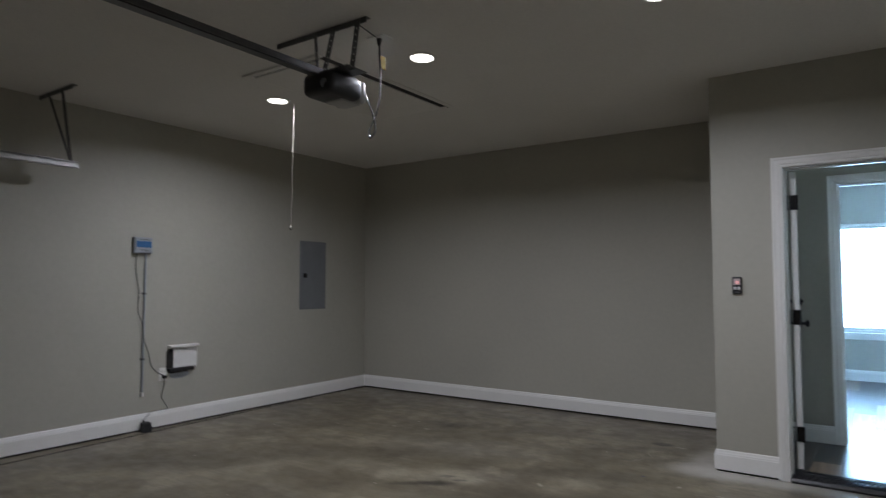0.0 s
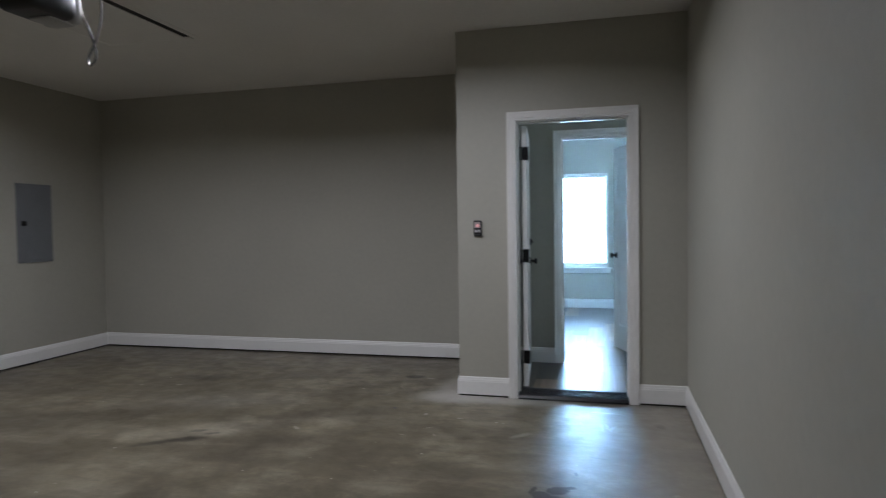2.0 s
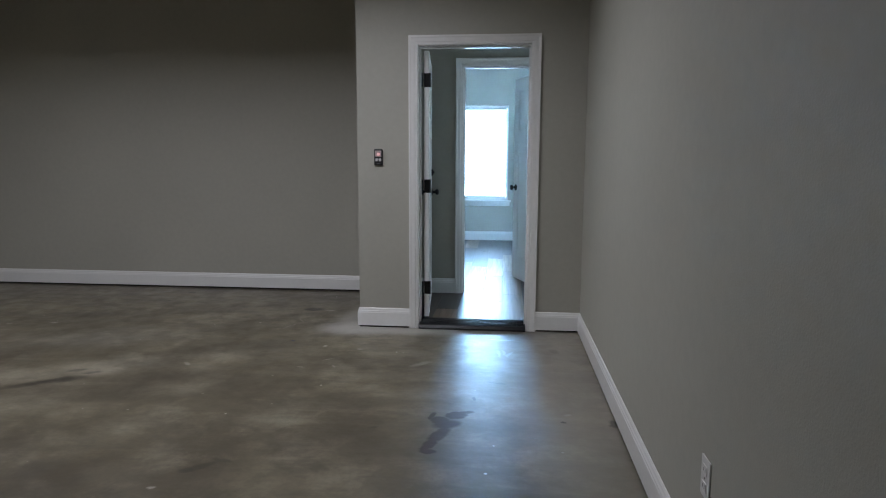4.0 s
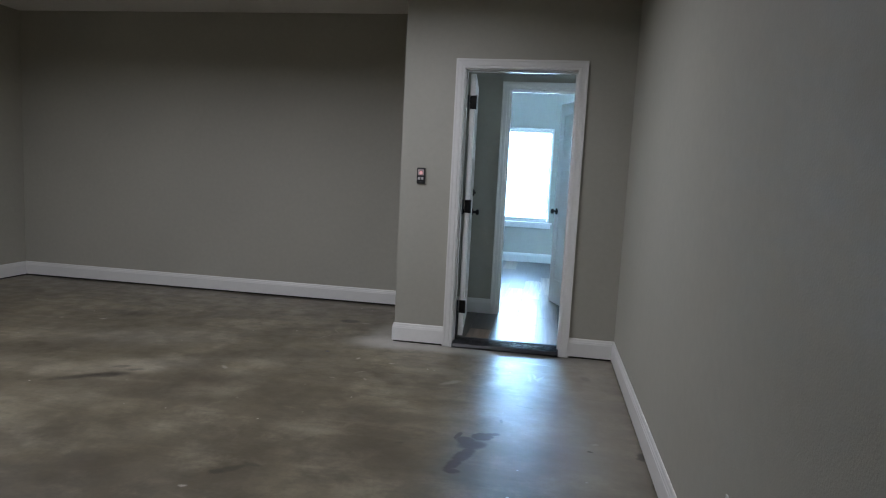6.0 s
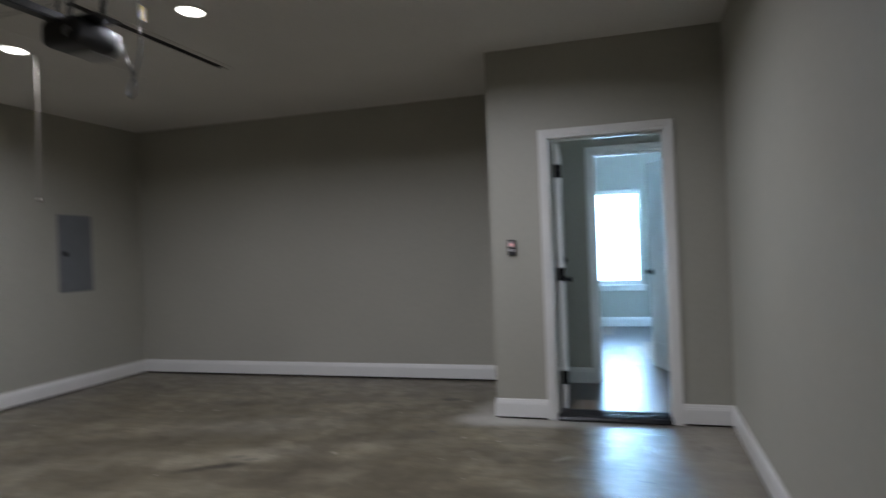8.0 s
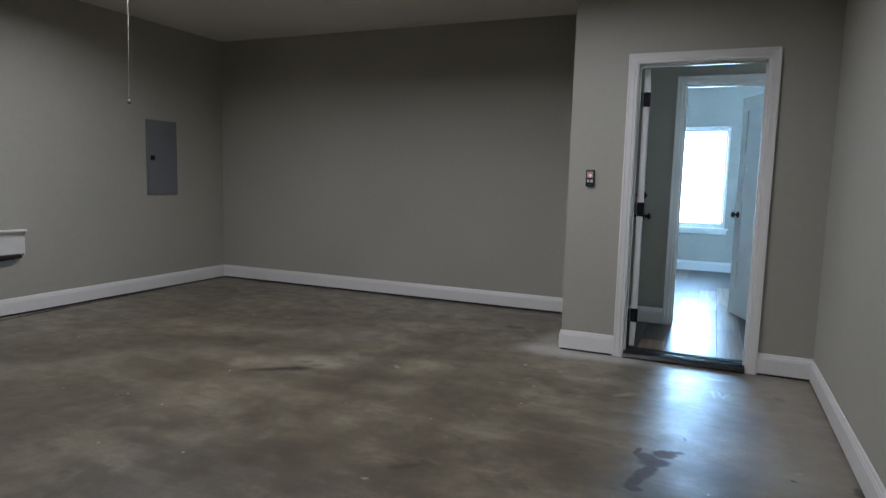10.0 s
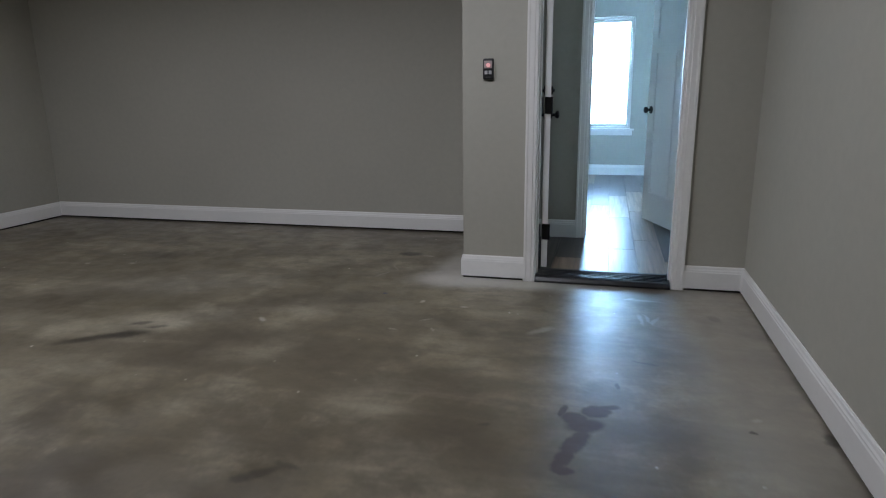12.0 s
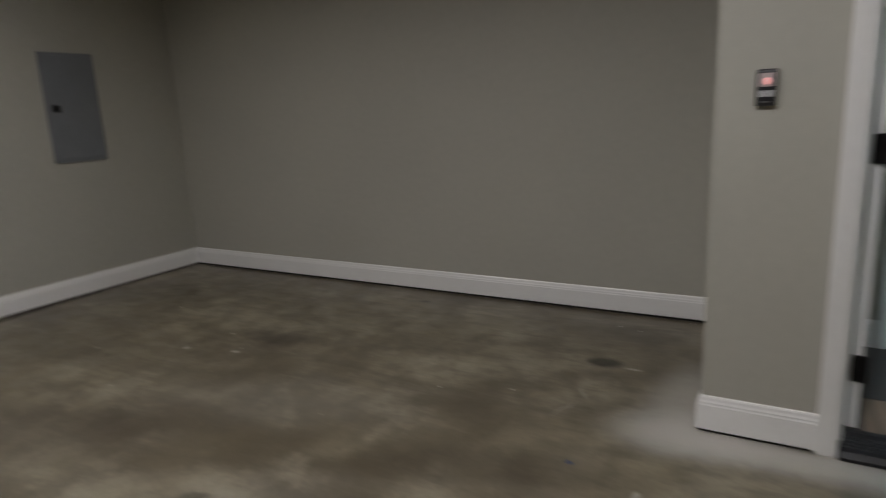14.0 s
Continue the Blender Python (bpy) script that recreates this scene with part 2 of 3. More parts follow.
def plank_vinyl():
    """Dark oak-look plank: each board its own tone, grain along y."""
    m = bpy.data.materials.new("plank_vinyl")
    m.use_nodes = True
    nt = m.node_tree
    b = nt.nodes["Principled BSDF"]
    pos = nt.nodes.new("ShaderNodeNewGeometry").outputs["Position"]
    rnd = nt.nodes.new("ShaderNodeObjectInfo").outputs["Random"]
    off = nt.nodes.new("ShaderNodeVectorMath")
    off.operation = "MULTIPLY_ADD"
    off.inputs[1].default_value = (40, 1.6, 1)
    comb = nt.nodes.new("ShaderNodeCombineXYZ")
    mu = nt.nodes.new("ShaderNodeMath")
    mu.operation = "MULTIPLY"
    mu.inputs[1].default_value = 90
    nt.links.new(rnd, mu.inputs[0])
    nt.links.new(mu.outputs[0], comb.inputs[1])
    nt.links.new(pos, off.inputs[0])
    nt.links.new(comb.outputs[0], off.inputs[2])
    no = nt.nodes.new("ShaderNodeTexNoise")
    no.inputs["Scale"].default_value, no.inputs["Detail"].default_value, no.inputs["Distortion"].default_value = 1.0, 8, 0.8
    nt.links.new(off.outputs[0], no.inputs["Vector"])
    tone = nt.nodes.new("ShaderNodeValToRGB")
    tone.color_ramp.interpolation = "CONSTANT"
    stops = ((0.0, (0.05, 0.04, 0.034)), (0.28, (0.085, 0.066, 0.054)), (0.5, (0.035, 0.029, 0.026)), (0.64, (0.17, 0.118, 0.08)), (0.84, (0.26, 0.185, 0.125)))
    tone.color_ramp.elements[0].color = (*stops[0][1], 1)
    tone.color_ramp.elements[1].position, tone.color_ramp.elements[1].color = stops[1][0], (*stops[1][1], 1)
    for p, c in stops[2:]:
        tone.color_ramp.elements.new(p).color = (*c, 1)
    nt.links.new(rnd, tone.inputs[0])
    mr = nt.nodes.new("ShaderNodeMapRange")
    for key, v in (("From Min", 0.3), ("From Max", 0.7), ("To Min", 0.55), ("To Max", 1.4)):
        mr.inputs[key].default_value = v
    nt.links.new(no.outputs["Fac"], mr.inputs["Value"])
    hsv = nt.nodes.new("ShaderNodeHueSaturation")
    nt.links.new(tone.outputs[0], hsv.inputs["Color"])
    nt.links.new(mr.outputs[0], hsv.inputs["Value"])
    nt.links.new(hsv.outputs[0], b.inputs["Base Color"])
    b.inputs["Roughness"].default_value, b.inputs["Specular IOR Level"].default_value = 0.28, 0.24
    bp = nt.nodes.new("ShaderNodeBump")
    bp.inputs["Strength"].default_value, bp.inputs["Distance"].default_value = 0.25, 0.001
    nt.links.new(no.outputs["Fac"], bp.inputs["Height"])
    nt.links.new(bp.outputs[0], b.inputs["Normal"])
    return m


PAINT = material("wall_paint", (0.405, 0.392, 0.332), 0.6, grain=0.03, grain_scale=25, stain=0.05, stain_scale=0.9, bump=0.35, bump_scale=160)
CEILING = material("ceiling_paint", (0.74, 0.72, 0.68), 0.8, grain=0.03, stain=0.05, stain_scale=0.8, bump=0.5, bump_scale=120)
TRIM = material("trim_paint", (0.78, 0.77, 0.74), 0.28, grain=0.02, stain=0.02, stain_scale=3)
DOOR = material("door_paint", (0.78, 0.77, 0.75), 0.32, grain=0.02, stain=0.03, stain_scale=2, bump=0.1, bump_scale=90)
CONCRETE = concrete()
PLANK = plank_vinyl()
DARK = material("dark_gap_and_shade", (0.03, 0.028, 0.025), 0.9, grain=0.2)
SUBFLOOR = material("subfloor", (0.05, 0.045, 0.04), 0.9, grain=0.2)
RUBBER = material("black_threshold", (0.010, 0.010, 0.011), 0.38, grain=0.2, stain=0.25, stain_scale=8, bump=0.1, gloss=0.35)
BLACK = material("black_hardware", (0.012, 0.011, 0.011), 0.38, 0.6, grain=0.15, stain=0.1)
GALV = material("bright_galvanised", (0.5, 0.5, 0.5), 0.4, 0.9, grain=0.1, stain=0.15, stain_scale=9)
STEEL = material("galvanised_steel", (0.16, 0.16, 0.16), 0.42, 0.9, grain=0.12, grain_scale=60, stain=0.15, stain_scale=9, rough_vary=0.1)
RAILM = material("rail_steel", (0.13, 0.13, 0.13), 0.5, 0.7, grain=0.1, stain=0.15, stain_scale=5)
PANELGREY = material("panel_grey", (0.165, 0.175, 0.185), 0.5, grain=0.04, stain=0.06, stain_scale=6, bump=0.1)
SHELL = material("opener_black", (0.02, 0.02, 0.022), 0.4, grain=0.1, stain=0.1)
LENS = material("opener_lens", (0.42, 0.42, 0.41), 0.35, grain=0.03, stain=0.05)
WHITE = material("white_plastic", (0.72, 0.71, 0.68), 0.4, grain=0.02, stain=0.04, stain_scale=10)
GREYCABLE = material("grey_cable", (0.12, 0.12, 0.12), 0.5, grain=0.1)
YELLOW = material("yellow_tag", (0.55, 0.38, 0.02), 0.6, grain=0.1)
CORDM = material("white_cord", (0.15, 0.135, 0.11), 0.8, grain=0.15, grain_scale=200)
SCREENBLUE = material("blue_display", (0.05, 0.14, 0.30), 0.25, grain=0.1)
GREYPLASTIC = material("grey_plastic", (0.29, 0.31, 0.33), 0.45, grain=0.05, stain=0.06)
BUTTON = material("pale_button", (0.55, 0.55, 0.55), 0.4, grain=0.05)
SCREENPALE = material("pale_display", (0.45, 0.38, 0.37), 0.3, grain=0.05)
REDLED = glowing("red_indicator", (1.0, 0.06, 0.04), 0.5)
LAMPGLOW = glowing("lamp_lens", (1.0, 0.97, 0.92), 6.0)
SKYGLOW = glowing("sky_glow", SKY_COLOUR, SKY_GLOW)
SIDEGLOW = glowing("side_fill_glow", SKY_COLOUR, SIDE_GLOW)
HALLGLOW = glowing("hall_fill_glow", (0.58, 0.78, 1.0), HALL_GLOW)
GLASS = bpy.data.materials.new("window_glass")
GLASS.use_nodes = True
_g = GLASS.node_tree.nodes["Principled BSDF"]
_g.inputs["Transmission Weight"].default_value, _g.inputs["Roughness"].default_value, _g.inputs["IOR"].default_value = 1.0, 0.0, 1.45


# ---- building helpers ----
def box(bm, lo, hi, bevel=0.0, seg=2):
    made = bmesh.ops.create_cube(bm, size=1, matrix=Matrix.LocRotScale(
        [(a + c) / 2 for a, c in zip(lo, hi)], None, [abs(c - a) for a, c in zip(lo, hi)]))
    if bevel:
        edges = list({e for v in made["verts"] for e in v.link_edges})
        bmesh.ops.bevel(bm, geom=edges, offset=bevel, segments=seg, profile=0.5, affect="EDGES")
    return bm


def rod(bm, a, c, r, seg=16, r2=None):
    a, c = Vector(a), Vector(c)
    turn = (c - a).to_track_quat("Z", "Y").to_matrix().to_4x4()
    bmesh.ops.create_cone(bm, cap_ends=True, segments=seg, radius1=r, radius2=r if r2 is None else r2, depth=(c - a).length,
                          matrix=Matrix.Translation((a + c) / 2) @ turn)
    return bm


def lathe(bm, rings, at, axis, seg=24):
    """A turned shape: rings of (distance along axis, radius)."""
    turn = Vector(axis).to_track_quat("Z", "Y").to_matrix().to_4x4()
    m = Matrix.Translation(at) @ turn
    loops = [[bm.verts.new(m @ Vector((r * math.cos(k * math.tau / seg), r * math.sin(k * math.tau / seg), h))) for k in range(seg)] for h, r in rings]
    for p, q in zip(loops, loops[1:]):
        for k in range(seg):
            bm.faces.new((p[k], p[(k + 1) % seg], q[(k + 1) % seg], q[k]))
    bm.faces.new(loops[0][::-1])
    bm.faces.new(loops[-1])
    return bm


def sweep(bm, profile, a, c, out, up=(0, 0, 1), mitre=(0, 0)):
    """A moulding: profile points (out, up) run from a to c; mitre lengthens each end per metre of out."""
    a, c, out, up = Vector(a), Vector(c), Vector(out), Vector(up)
    way = (c - a).normalized()
    p = [bm.verts.new(a + out * o + up * u - way * o * mitre[0]) for o, u in profile]
    q = [bm.verts.new(c + out * o + up * u + way * o * mitre[1]) for o, u in profile]
    n = len(profile)
    for k in range(n):
        bm.faces.new((p[k], p[(k + 1) % n], q[(k + 1) % n], q[k]))
    bm.faces.new(p[::-1])
    bm.faces.new(q)
    bmesh.ops.recalc_face_normals(bm, faces=bm.faces)
    return bm


def tube(points, r, cyclic=False):
    """A bent cable as a mesh along a smooth line."""
    bm = bmesh.new()
    pts = [Vector(p) for p in points]
    line = []
    for k in range(len(pts) - 1):
        p0, p1, p2, p3 = pts[max(k - 1, 0)], pts[k], pts[k + 1], pts[min(k + 2, len(pts) - 1)]
        for i in range(8):
            t = i / 8
            line.append(0.5 * (2 * p1 + (p2 - p0) * t + (2 * p0 - 5 * p1 + 4 * p2 - p3) * t * t + (3 * p1 - p0 - 3 * p2 + p3) * t ** 3))
    line.append(pts[-1])
    loops = []
    for k, p in enumerate(line):
        d = (line[min(k + 1, len(line) - 1)] - line[max(k - 1, 0)]).normalized()
        m = d.to_track_quat("Z", "Y").to_matrix()
        loops.append([bm.verts.new(p + m @ Vector((r * math.cos(j * math.tau / 8), r * math.sin(j * math.tau / 8), 0))) for j in range(8)])
    for p, q in zip(loops, loops[1:]):
        for j in range(8):
            bm.faces.new((p[j], p[(j + 1) % 8], q[(j + 1) % 8], q[j]))
    bm.faces.new(loops[0][::-1])
    bm.faces.new(loops[-1])
    return bm


def part(name, bm, mat, parent=None, label="", smooth=False):
    me = bpy.data.meshes.new(name)
    bmesh.ops.recalc_face_normals(bm, faces=bm.faces)
    bm.to_mesh(me)
    bm.free()
    me.materials.append(mat)
    if smooth:
        for f in me.polygons:
            f.use_smooth = True
        me.set_sharp_from_angle(angle=radians(40))
    ob = new(name, me)
    if parent:
        ob.parent = parent
        ob.matrix_parent_inverse = parent.matrix_basis.inverted()
    if label:
        ob["label"] = label
    return ob


def thing(name, at, label, category, group="", kind=""):
    ob = new(name)
    ob.empty_display_size = 0.1
    ob.location = at
    return tagged(ob, label, category, group, kind)


def structure(name, bm, mat, label, category):
    return tagged(part(name, bm, mat), label, category, kind="structure")


def one(lo, hi, bevel=0.0, seg=2):
    return box(bmesh.new(), lo, hi, bevel, seg)


def pierced(x0, x1, y0, y1, z0, z1, holes):
    """A wall that runs along x, with openings (xa, xb, za, zb) right through it."""
    bm = bmesh.new()
    xs = sorted({x0, x1, *[v for h in holes for v in h[:2]]})
    zs = sorted({z0, z1, *[v for h in holes for v in h[2:]]})
    xs, zs = [v for v in xs if x0 <= v <= x1], [v for v in zs if z0 <= v <= z1]
    full = {(i, k) for i in range(len(xs) - 1) for k in range(len(zs) - 1)
            if not any(h[0] <= xs[i] and xs[i + 1] <= h[1] and h[2] <= zs[k] and zs[k + 1] <= h[3] for h in holes)}
    quad = lambda *p: bm.faces.new([bm.verts.new(v) for v in p])
    for i, k in full:
        a, b, c, d = xs[i], xs[i + 1], zs[k], zs[k + 1]
        quad((a, y0, c), (b, y0, c), (b, y0, d), (a, y0, d))
        quad((a, y1, c), (a, y1, d), (b, y1, d), (b, y1, c))
        if (i - 1, k) not in full:
            quad((a, y0, c), (a, y0, d), (a, y1, d), (a, y1, c))
        if (i + 1, k) not in full:
            quad((b, y0, c), (b, y1, c), (b, y1, d), (b, y0, d))
        if (i, k - 1) not in full:
            quad((a, y0, c), (a, y1, c), (b, y1, c), (b, y0, c))
        if (i, k + 1) not in full:
            quad((a, y0, d), (b, y0, d), (b, y1, d), (a, y1, d))
    bmesh.ops.remove_doubles(bm, verts=bm.verts, dist=0.0001)
    return bm


# ---- structure ----
WEST, EAST, SOUTH, NORTH = -4.42, 1.652, -5.6, 1.275
HALL, HALL_N, ROOM_N, FLOOR2 = 0.12, 1.07, 5.00, 0.05
D1 = (0.455, 1.255, 2.07)
D2 = (0.715, 1.515, 2.075)
WIN = (0.35, 1.135, 0.66, 2.07)
GREIGE = "greige painted drywall with a light orange-peel texture"
structure("floor", one((WEST - 0.12, SOUTH - 0.12, -0.12), (EAST + 0.12, NORTH + 0.12, 0)), CONCRETE, "stained bare concrete garage slab with dusty patches", "floor")
structure("ceiling", one((WEST - 0.14, SOUTH - 0.14, CEIL), (3.54, ROOM_N + 0.17, CEIL + 0.12)), CEILING, "off-white painted drywall ceiling", "ceiling")
structure("wall_west", one((WEST - 0.12, SOUTH - 0.12, 0), (WEST, NORTH + 0.12, CEIL)), PAINT, GREIGE, "wall")
# unseen plain wall stands in for the closed garage door
structure("wall_south", one((WEST, SOUTH - 0.12, 0), (EAST, SOUTH, CEIL)), PAINT, GREIGE, "wall")
structure("wall_east", one((EAST, SOUTH - 0.12, 0), (EAST + 0.12, 0.12, CEIL)), PAINT, GREIGE, "wall")
structure("wall_north", one((WEST, NORTH, 0), (0.12, NORTH + 0.12, CEIL)), PAINT, GREIGE, "wall")
structure("wall_jog", one((0, 0.12, 0), (0.12, NORTH, CEIL)), PAINT, GREIGE, "wall")
structure("wall_door", pierced(0, EAST, 0, 0.12, 0, CEIL, [(D1[0] - 0.02, D1[1] + 0.02, 0, D1[2] + 0.02)]), PAINT, GREIGE, "wall")
structure("wall_hall_south", one((EAST + 0.12, 0, 0), (2.72, 0.12, CEIL)), PAINT, GREIGE, "wall")
# the opening is an unseen addition that lets the fill glow into the hall
bm = pierced(0.12, HALL_N, -2.72, -2.6, 0, CEIL, [(0.28, 0.92, 0.75, 2.1)])
bmesh.ops.transform(bm, matrix=pose(0, 0, 0, 0, 0, 90), verts=bm.verts)
structure("wall_hall_east", bm, PAINT, GREIGE, "wall")
structure("wall_hall_north", pierced(0.12, 3.4, HALL_N, HALL_N + 0.12, 0, CEIL, [(D2[0] - 0.02, D2[1] + 0.02, 0, D2[2] + 0.02)]), PAINT, GREIGE, "wall")
structure("wall_room_west", one((-1.02, NORTH + 0.12, 0), (-0.9, ROOM_N, CEIL)), PAINT, GREIGE, "wall")
# unseen opening, cut for the side fill glow
bm = pierced(HALL_N, ROOM_N, -3.52, -3.4, 0, CEIL, [(2.6, 3.5, 0.69, 2.09)])
bmesh.ops.transform(bm, matrix=pose(0, 0, 0, 0, 0, 90), verts=bm.verts)
structure("wall_room_east", bm, PAINT, GREIGE, "wall")
structure("wall_room_north", pierced(-1.02, 3.52, ROOM_N, ROOM_N + 0.15, 0, CEIL, [WIN]), PAINT, GREIGE, "wall")
structure("subfloor_hall", one((0.12, 0.105, 0.002), (3.4, 1.52, 0.041)), SUBFLOOR, "dark underlay beneath the hall planks", "floor")
structure("subfloor_room", one((-0.9, 1.52, 0.002), (3.4, ROOM_N, 0.041)), SUBFLOOR, "dark underlay beneath the room planks", "floor")

BASE = ((0, 0), (0.015, 0), (0.015, 0.098), (0.0125, 0.104), (0.0125, 0.110), (0.009, 0.118), (0.0075, 0.128), (0.004, 0.134), (0, 0.135))


def baseboard(name, a, c, out, z, mitre=(0, 0)):
    structure(name, sweep(bmesh.new(), BASE, (*a, z), (*c, z), (*out, 0), mitre=mitre), TRIM, "white painted baseboard with a moulded top edge", "baseboard")


baseboard("baseboard_west", (WEST, SOUTH), (WEST, NORTH), (1, 0), 0.014, (0, -1))
baseboard("baseboard_north", (WEST, NORTH), (0, NORTH), (0, -1), 0.017, (-1, 0))
baseboard("baseboard_jog", (0, NORTH - 0.016), (0, 0), (-1, 0), 0.014, (0, 1))
baseboard("baseboard_door_west", (0, 0), (D1[0] - 0.071, 0), (0, -1), 0.014, (1, 0))
baseboard("baseboard_door_east", (D1[1] + 0.071, 0), (EAST, 0), (0, -1), 0.014, (0, -1))
baseboard("baseboard_east", (EAST, 0), (EAST, SOUTH), (-1, 0), 0.014, (-1, 0))
baseboard("baseboard_hall_north", (0.12, HALL_N), (D2[0] - 0.071, HALL_N), (0, -1), FLOOR2)
baseboard("baseboard_hall_east", (D2[1] + 0.071, HALL_N), (2.6, HALL_N), (0, -1), FLOOR2)
baseboard("baseboard_hall_west", (0.12, HALL_N - 0.016), (0.12, 0.12), (1, 0), FLOOR2)
baseboard("baseboard_room_north", (-0.9, ROOM_N), (3.4, ROOM_N), (0, -1), FLOOR2)
baseboard("baseboard_room_east", (3.4, ROOM_N - 0.016), (3.4, HALL_N + 0.12), (-1, 0), FLOOR2)
# dark strips paint the shadow in slab-to-wall gaps; a line along the side wall
for nm, lo, hi in (("slab_gap_north", (WEST, NORTH - 0.003, 0), (0, NORTH, 0.0168)), ("slab_gap_west", (WEST, SOUTH, 0), (WEST + 0.003, NORTH - 0.003, 0.0138)),
                   ("slab_gap_door", (0, -0.003, 0), (D1[0] - 0.08, 0, 0.0138)), ("slab_gap_door_east", (D1[1] + 0.08, -0.003, 0), (EAST, 0, 0.0138)),
                   ("slab_gap_east", (EAST - 0.003, SOUTH, 0), (EAST, -0.003, 0.0138)),
                   ("slab_gap_jog", (-0.003, 0, 0), (0, NORTH - 0.003, 0.0138))):
    structure(nm, one(lo, hi), DARK, "dark strip painted as the shadow under the baseboard", "joint")

# thin slanted dark line, widening away from the wall towards the south
bm = one((-0.005, -1.8, 0), (0.005, 1.8, 0.003))
bmesh.ops.transform(bm, matrix=pose(WEST + 0.115, -1.45, 0, 0, 0, 2.9), verts=bm.verts)
structure("slab_joint", bm, DARK, "thin dark line on the slab beside the wall", "joint")

CASING = ((0, 0), (0, 0.010), (0.004, 0.013), (0.018, 0.013), (0.022, 0.0165), (0.048, 0.0175), (0.054, 0.020), (0.066, 0.020), (0.066, 0))


def doorway(name, d, y0, y1, z0, casings, hinge_right):
    """Jambs, stops and mitred casings round an opening."""
    a, b, top = d
    t = tagged(thing(name, ((a + b) / 2, y0, z0), "white painted wooden door frame with moulded casing", "door frame"), kind="structure")
    part("jamb", one((a - 0.02, y0 - 0.001, z0), (a, y1 + 0.001, top), 0.001, 1), TRIM, t)
    part("jamb", one((b, y0 - 0.001, z0), (b + 0.02, y1 + 0.001, top), 0.001, 1), TRIM, t)
    part("head", one((a - 0.02, y0 - 0.001, top), (b + 0.02, y1 + 0.001, top + 0.02), 0.001, 1), TRIM, t)
    ys = (y0 + 0.045, y0 + 0.075)
    part("stop", one((a, ys[0], z0), (a + 0.011, ys[1], top), 0.002, 1), TRIM, t)
    part("stop", one((b - 0.011, ys[0], z0), (b, ys[1], top), 0.002, 1), TRIM, t)
    part("stop", one((a + 0.011, ys[0], top - 0.011), (b - 0.011, ys[1], top), 0.002, 1), TRIM, t)
    for y, out in casings:
        prof = [(o + 0.005, h) for o, h in CASING]
        bm = bmesh.new()
        sweep(bm, prof, (a, y, z0), (a, y, top), (-1, 0, 0), (0, out, 0), mitre=(0, 1))
        part("casing", bm, TRIM, t)
        bm = bmesh.new()
        sweep(bm, prof, (b, y, z0), (b, y, top), (1, 0, 0), (0, out, 0), mitre=(0, 1))
        part("casing", bm, TRIM, t)
        bm = bmesh.new()
        sweep(bm, prof, (a, y, top), (b, y, top), (0, 0, 1), (0, out, 0), mitre=(1, 1))
        part("casing", bm, TRIM, t)
    return t


doorway("door_frame_1", D1, 0, 0.12, 0.0, ((0, -1), (0.12, 1)), False)
doorway("door_frame_2", D2, HALL_N, HALL_N + 0.12, FLOOR2, ((HALL_N, -1), (HALL_N + 0.12, 1)), True)

# threshold
t = tagged(thing("threshold", (0.855, 0, 0), "black metal threshold with ridges under the open door", "threshold"), kind="structure")
bm = bmesh.new()
sweep(bm, ((-0.028, 0), (-0.028, 0.012), (-0.012, 0.030), (0.0, 0.034), (0.085, 0.046), (0.10, 0.054), (0.125, 0.054), (0.125, 0)), (D1[0] + 0.001, 0, 0), (D1[1] - 0.001, 0, 0), (0, 1, 0))
part("sill_plate", bm, RUBBER, t)
for k in range(4):
    y = 0.008 + 0.02 * k
    part("ridge", one((D1[0] + 0.012, y, 0.034 + 0.14 * y), (D1[1] - 0.012, y + 0.007, 0.039 + 0.14 * y), 0.0015, 1), RUBBER, t)


# ---- doors ----
def panelled_leaf(width, height, thick):
    """A leaf from (0,0,0) along +x, thickness along y, with one wide panel over two tall ones on both faces."""
    st, bm = 0.115, bmesh.new()
    mid = width / 2
    holes = [(st, width - st, 1.50, height - 0.12), (st, mid - 0.05, 0.24, 1.38), (mid + 0.05, width - st, 0.24, 1.38)]
    b2 = pierced(0, width, 0, thick, 0, height, holes)
    me = bpy.data.meshes.new("tmp")
    b2.to_mesh(me)
    b2.free()
    bm.from_mesh(me)
    bpy.data.meshes.remove(me)
    panels = []
    for a, b, c, d in holes:
        p = bmesh.new()
        box(p, (a - 0.002, 0.007, c - 0.002), (b + 0.002, thick - 0.007, d + 0.002))
        panels.append(p)
    return bm, panels


def knob(at, axis):
    return lathe(bmesh.new(), ((0, 0.031), (0.006, 0.031), (0.010, 0.024), (0.012, 0.012), (0.030, 0.011), (0.034, 0.018), (0.042, 0.026), (0.052, 0.027), (0.060, 0.021), (0.063, 0.010)), at, axis)


def room_door(name, label, place, width, height, bolt, swing, hinges=(0.23, 1.01, 1.79)):
    t = thing(name, (0, 0, 0), label, "door")
    leaf, panels = panelled_leaf(width, height, 0.038)
    body = part("leaf", leaf, DOOR, t)
    for p in panels:
        part("panel", p, DOOR, body)
    kx = width - 0.065
    for y, axis in ((0.038, (0, 1, 0)), (0, (0, -1, 0))):
        part("knob", knob((kx, y, 0.93), axis), BLACK, t, "black round door knob", True)
        if bolt:
            part("deadbolt", lathe(bmesh.new(), ((0, 0.031), (0.008, 0.031), (0.013, 0.025), (0.016, 0.012), (0.024, 0.010)), (kx, y, 1.10), axis), BLACK, t, "black deadbolt rosette", True)
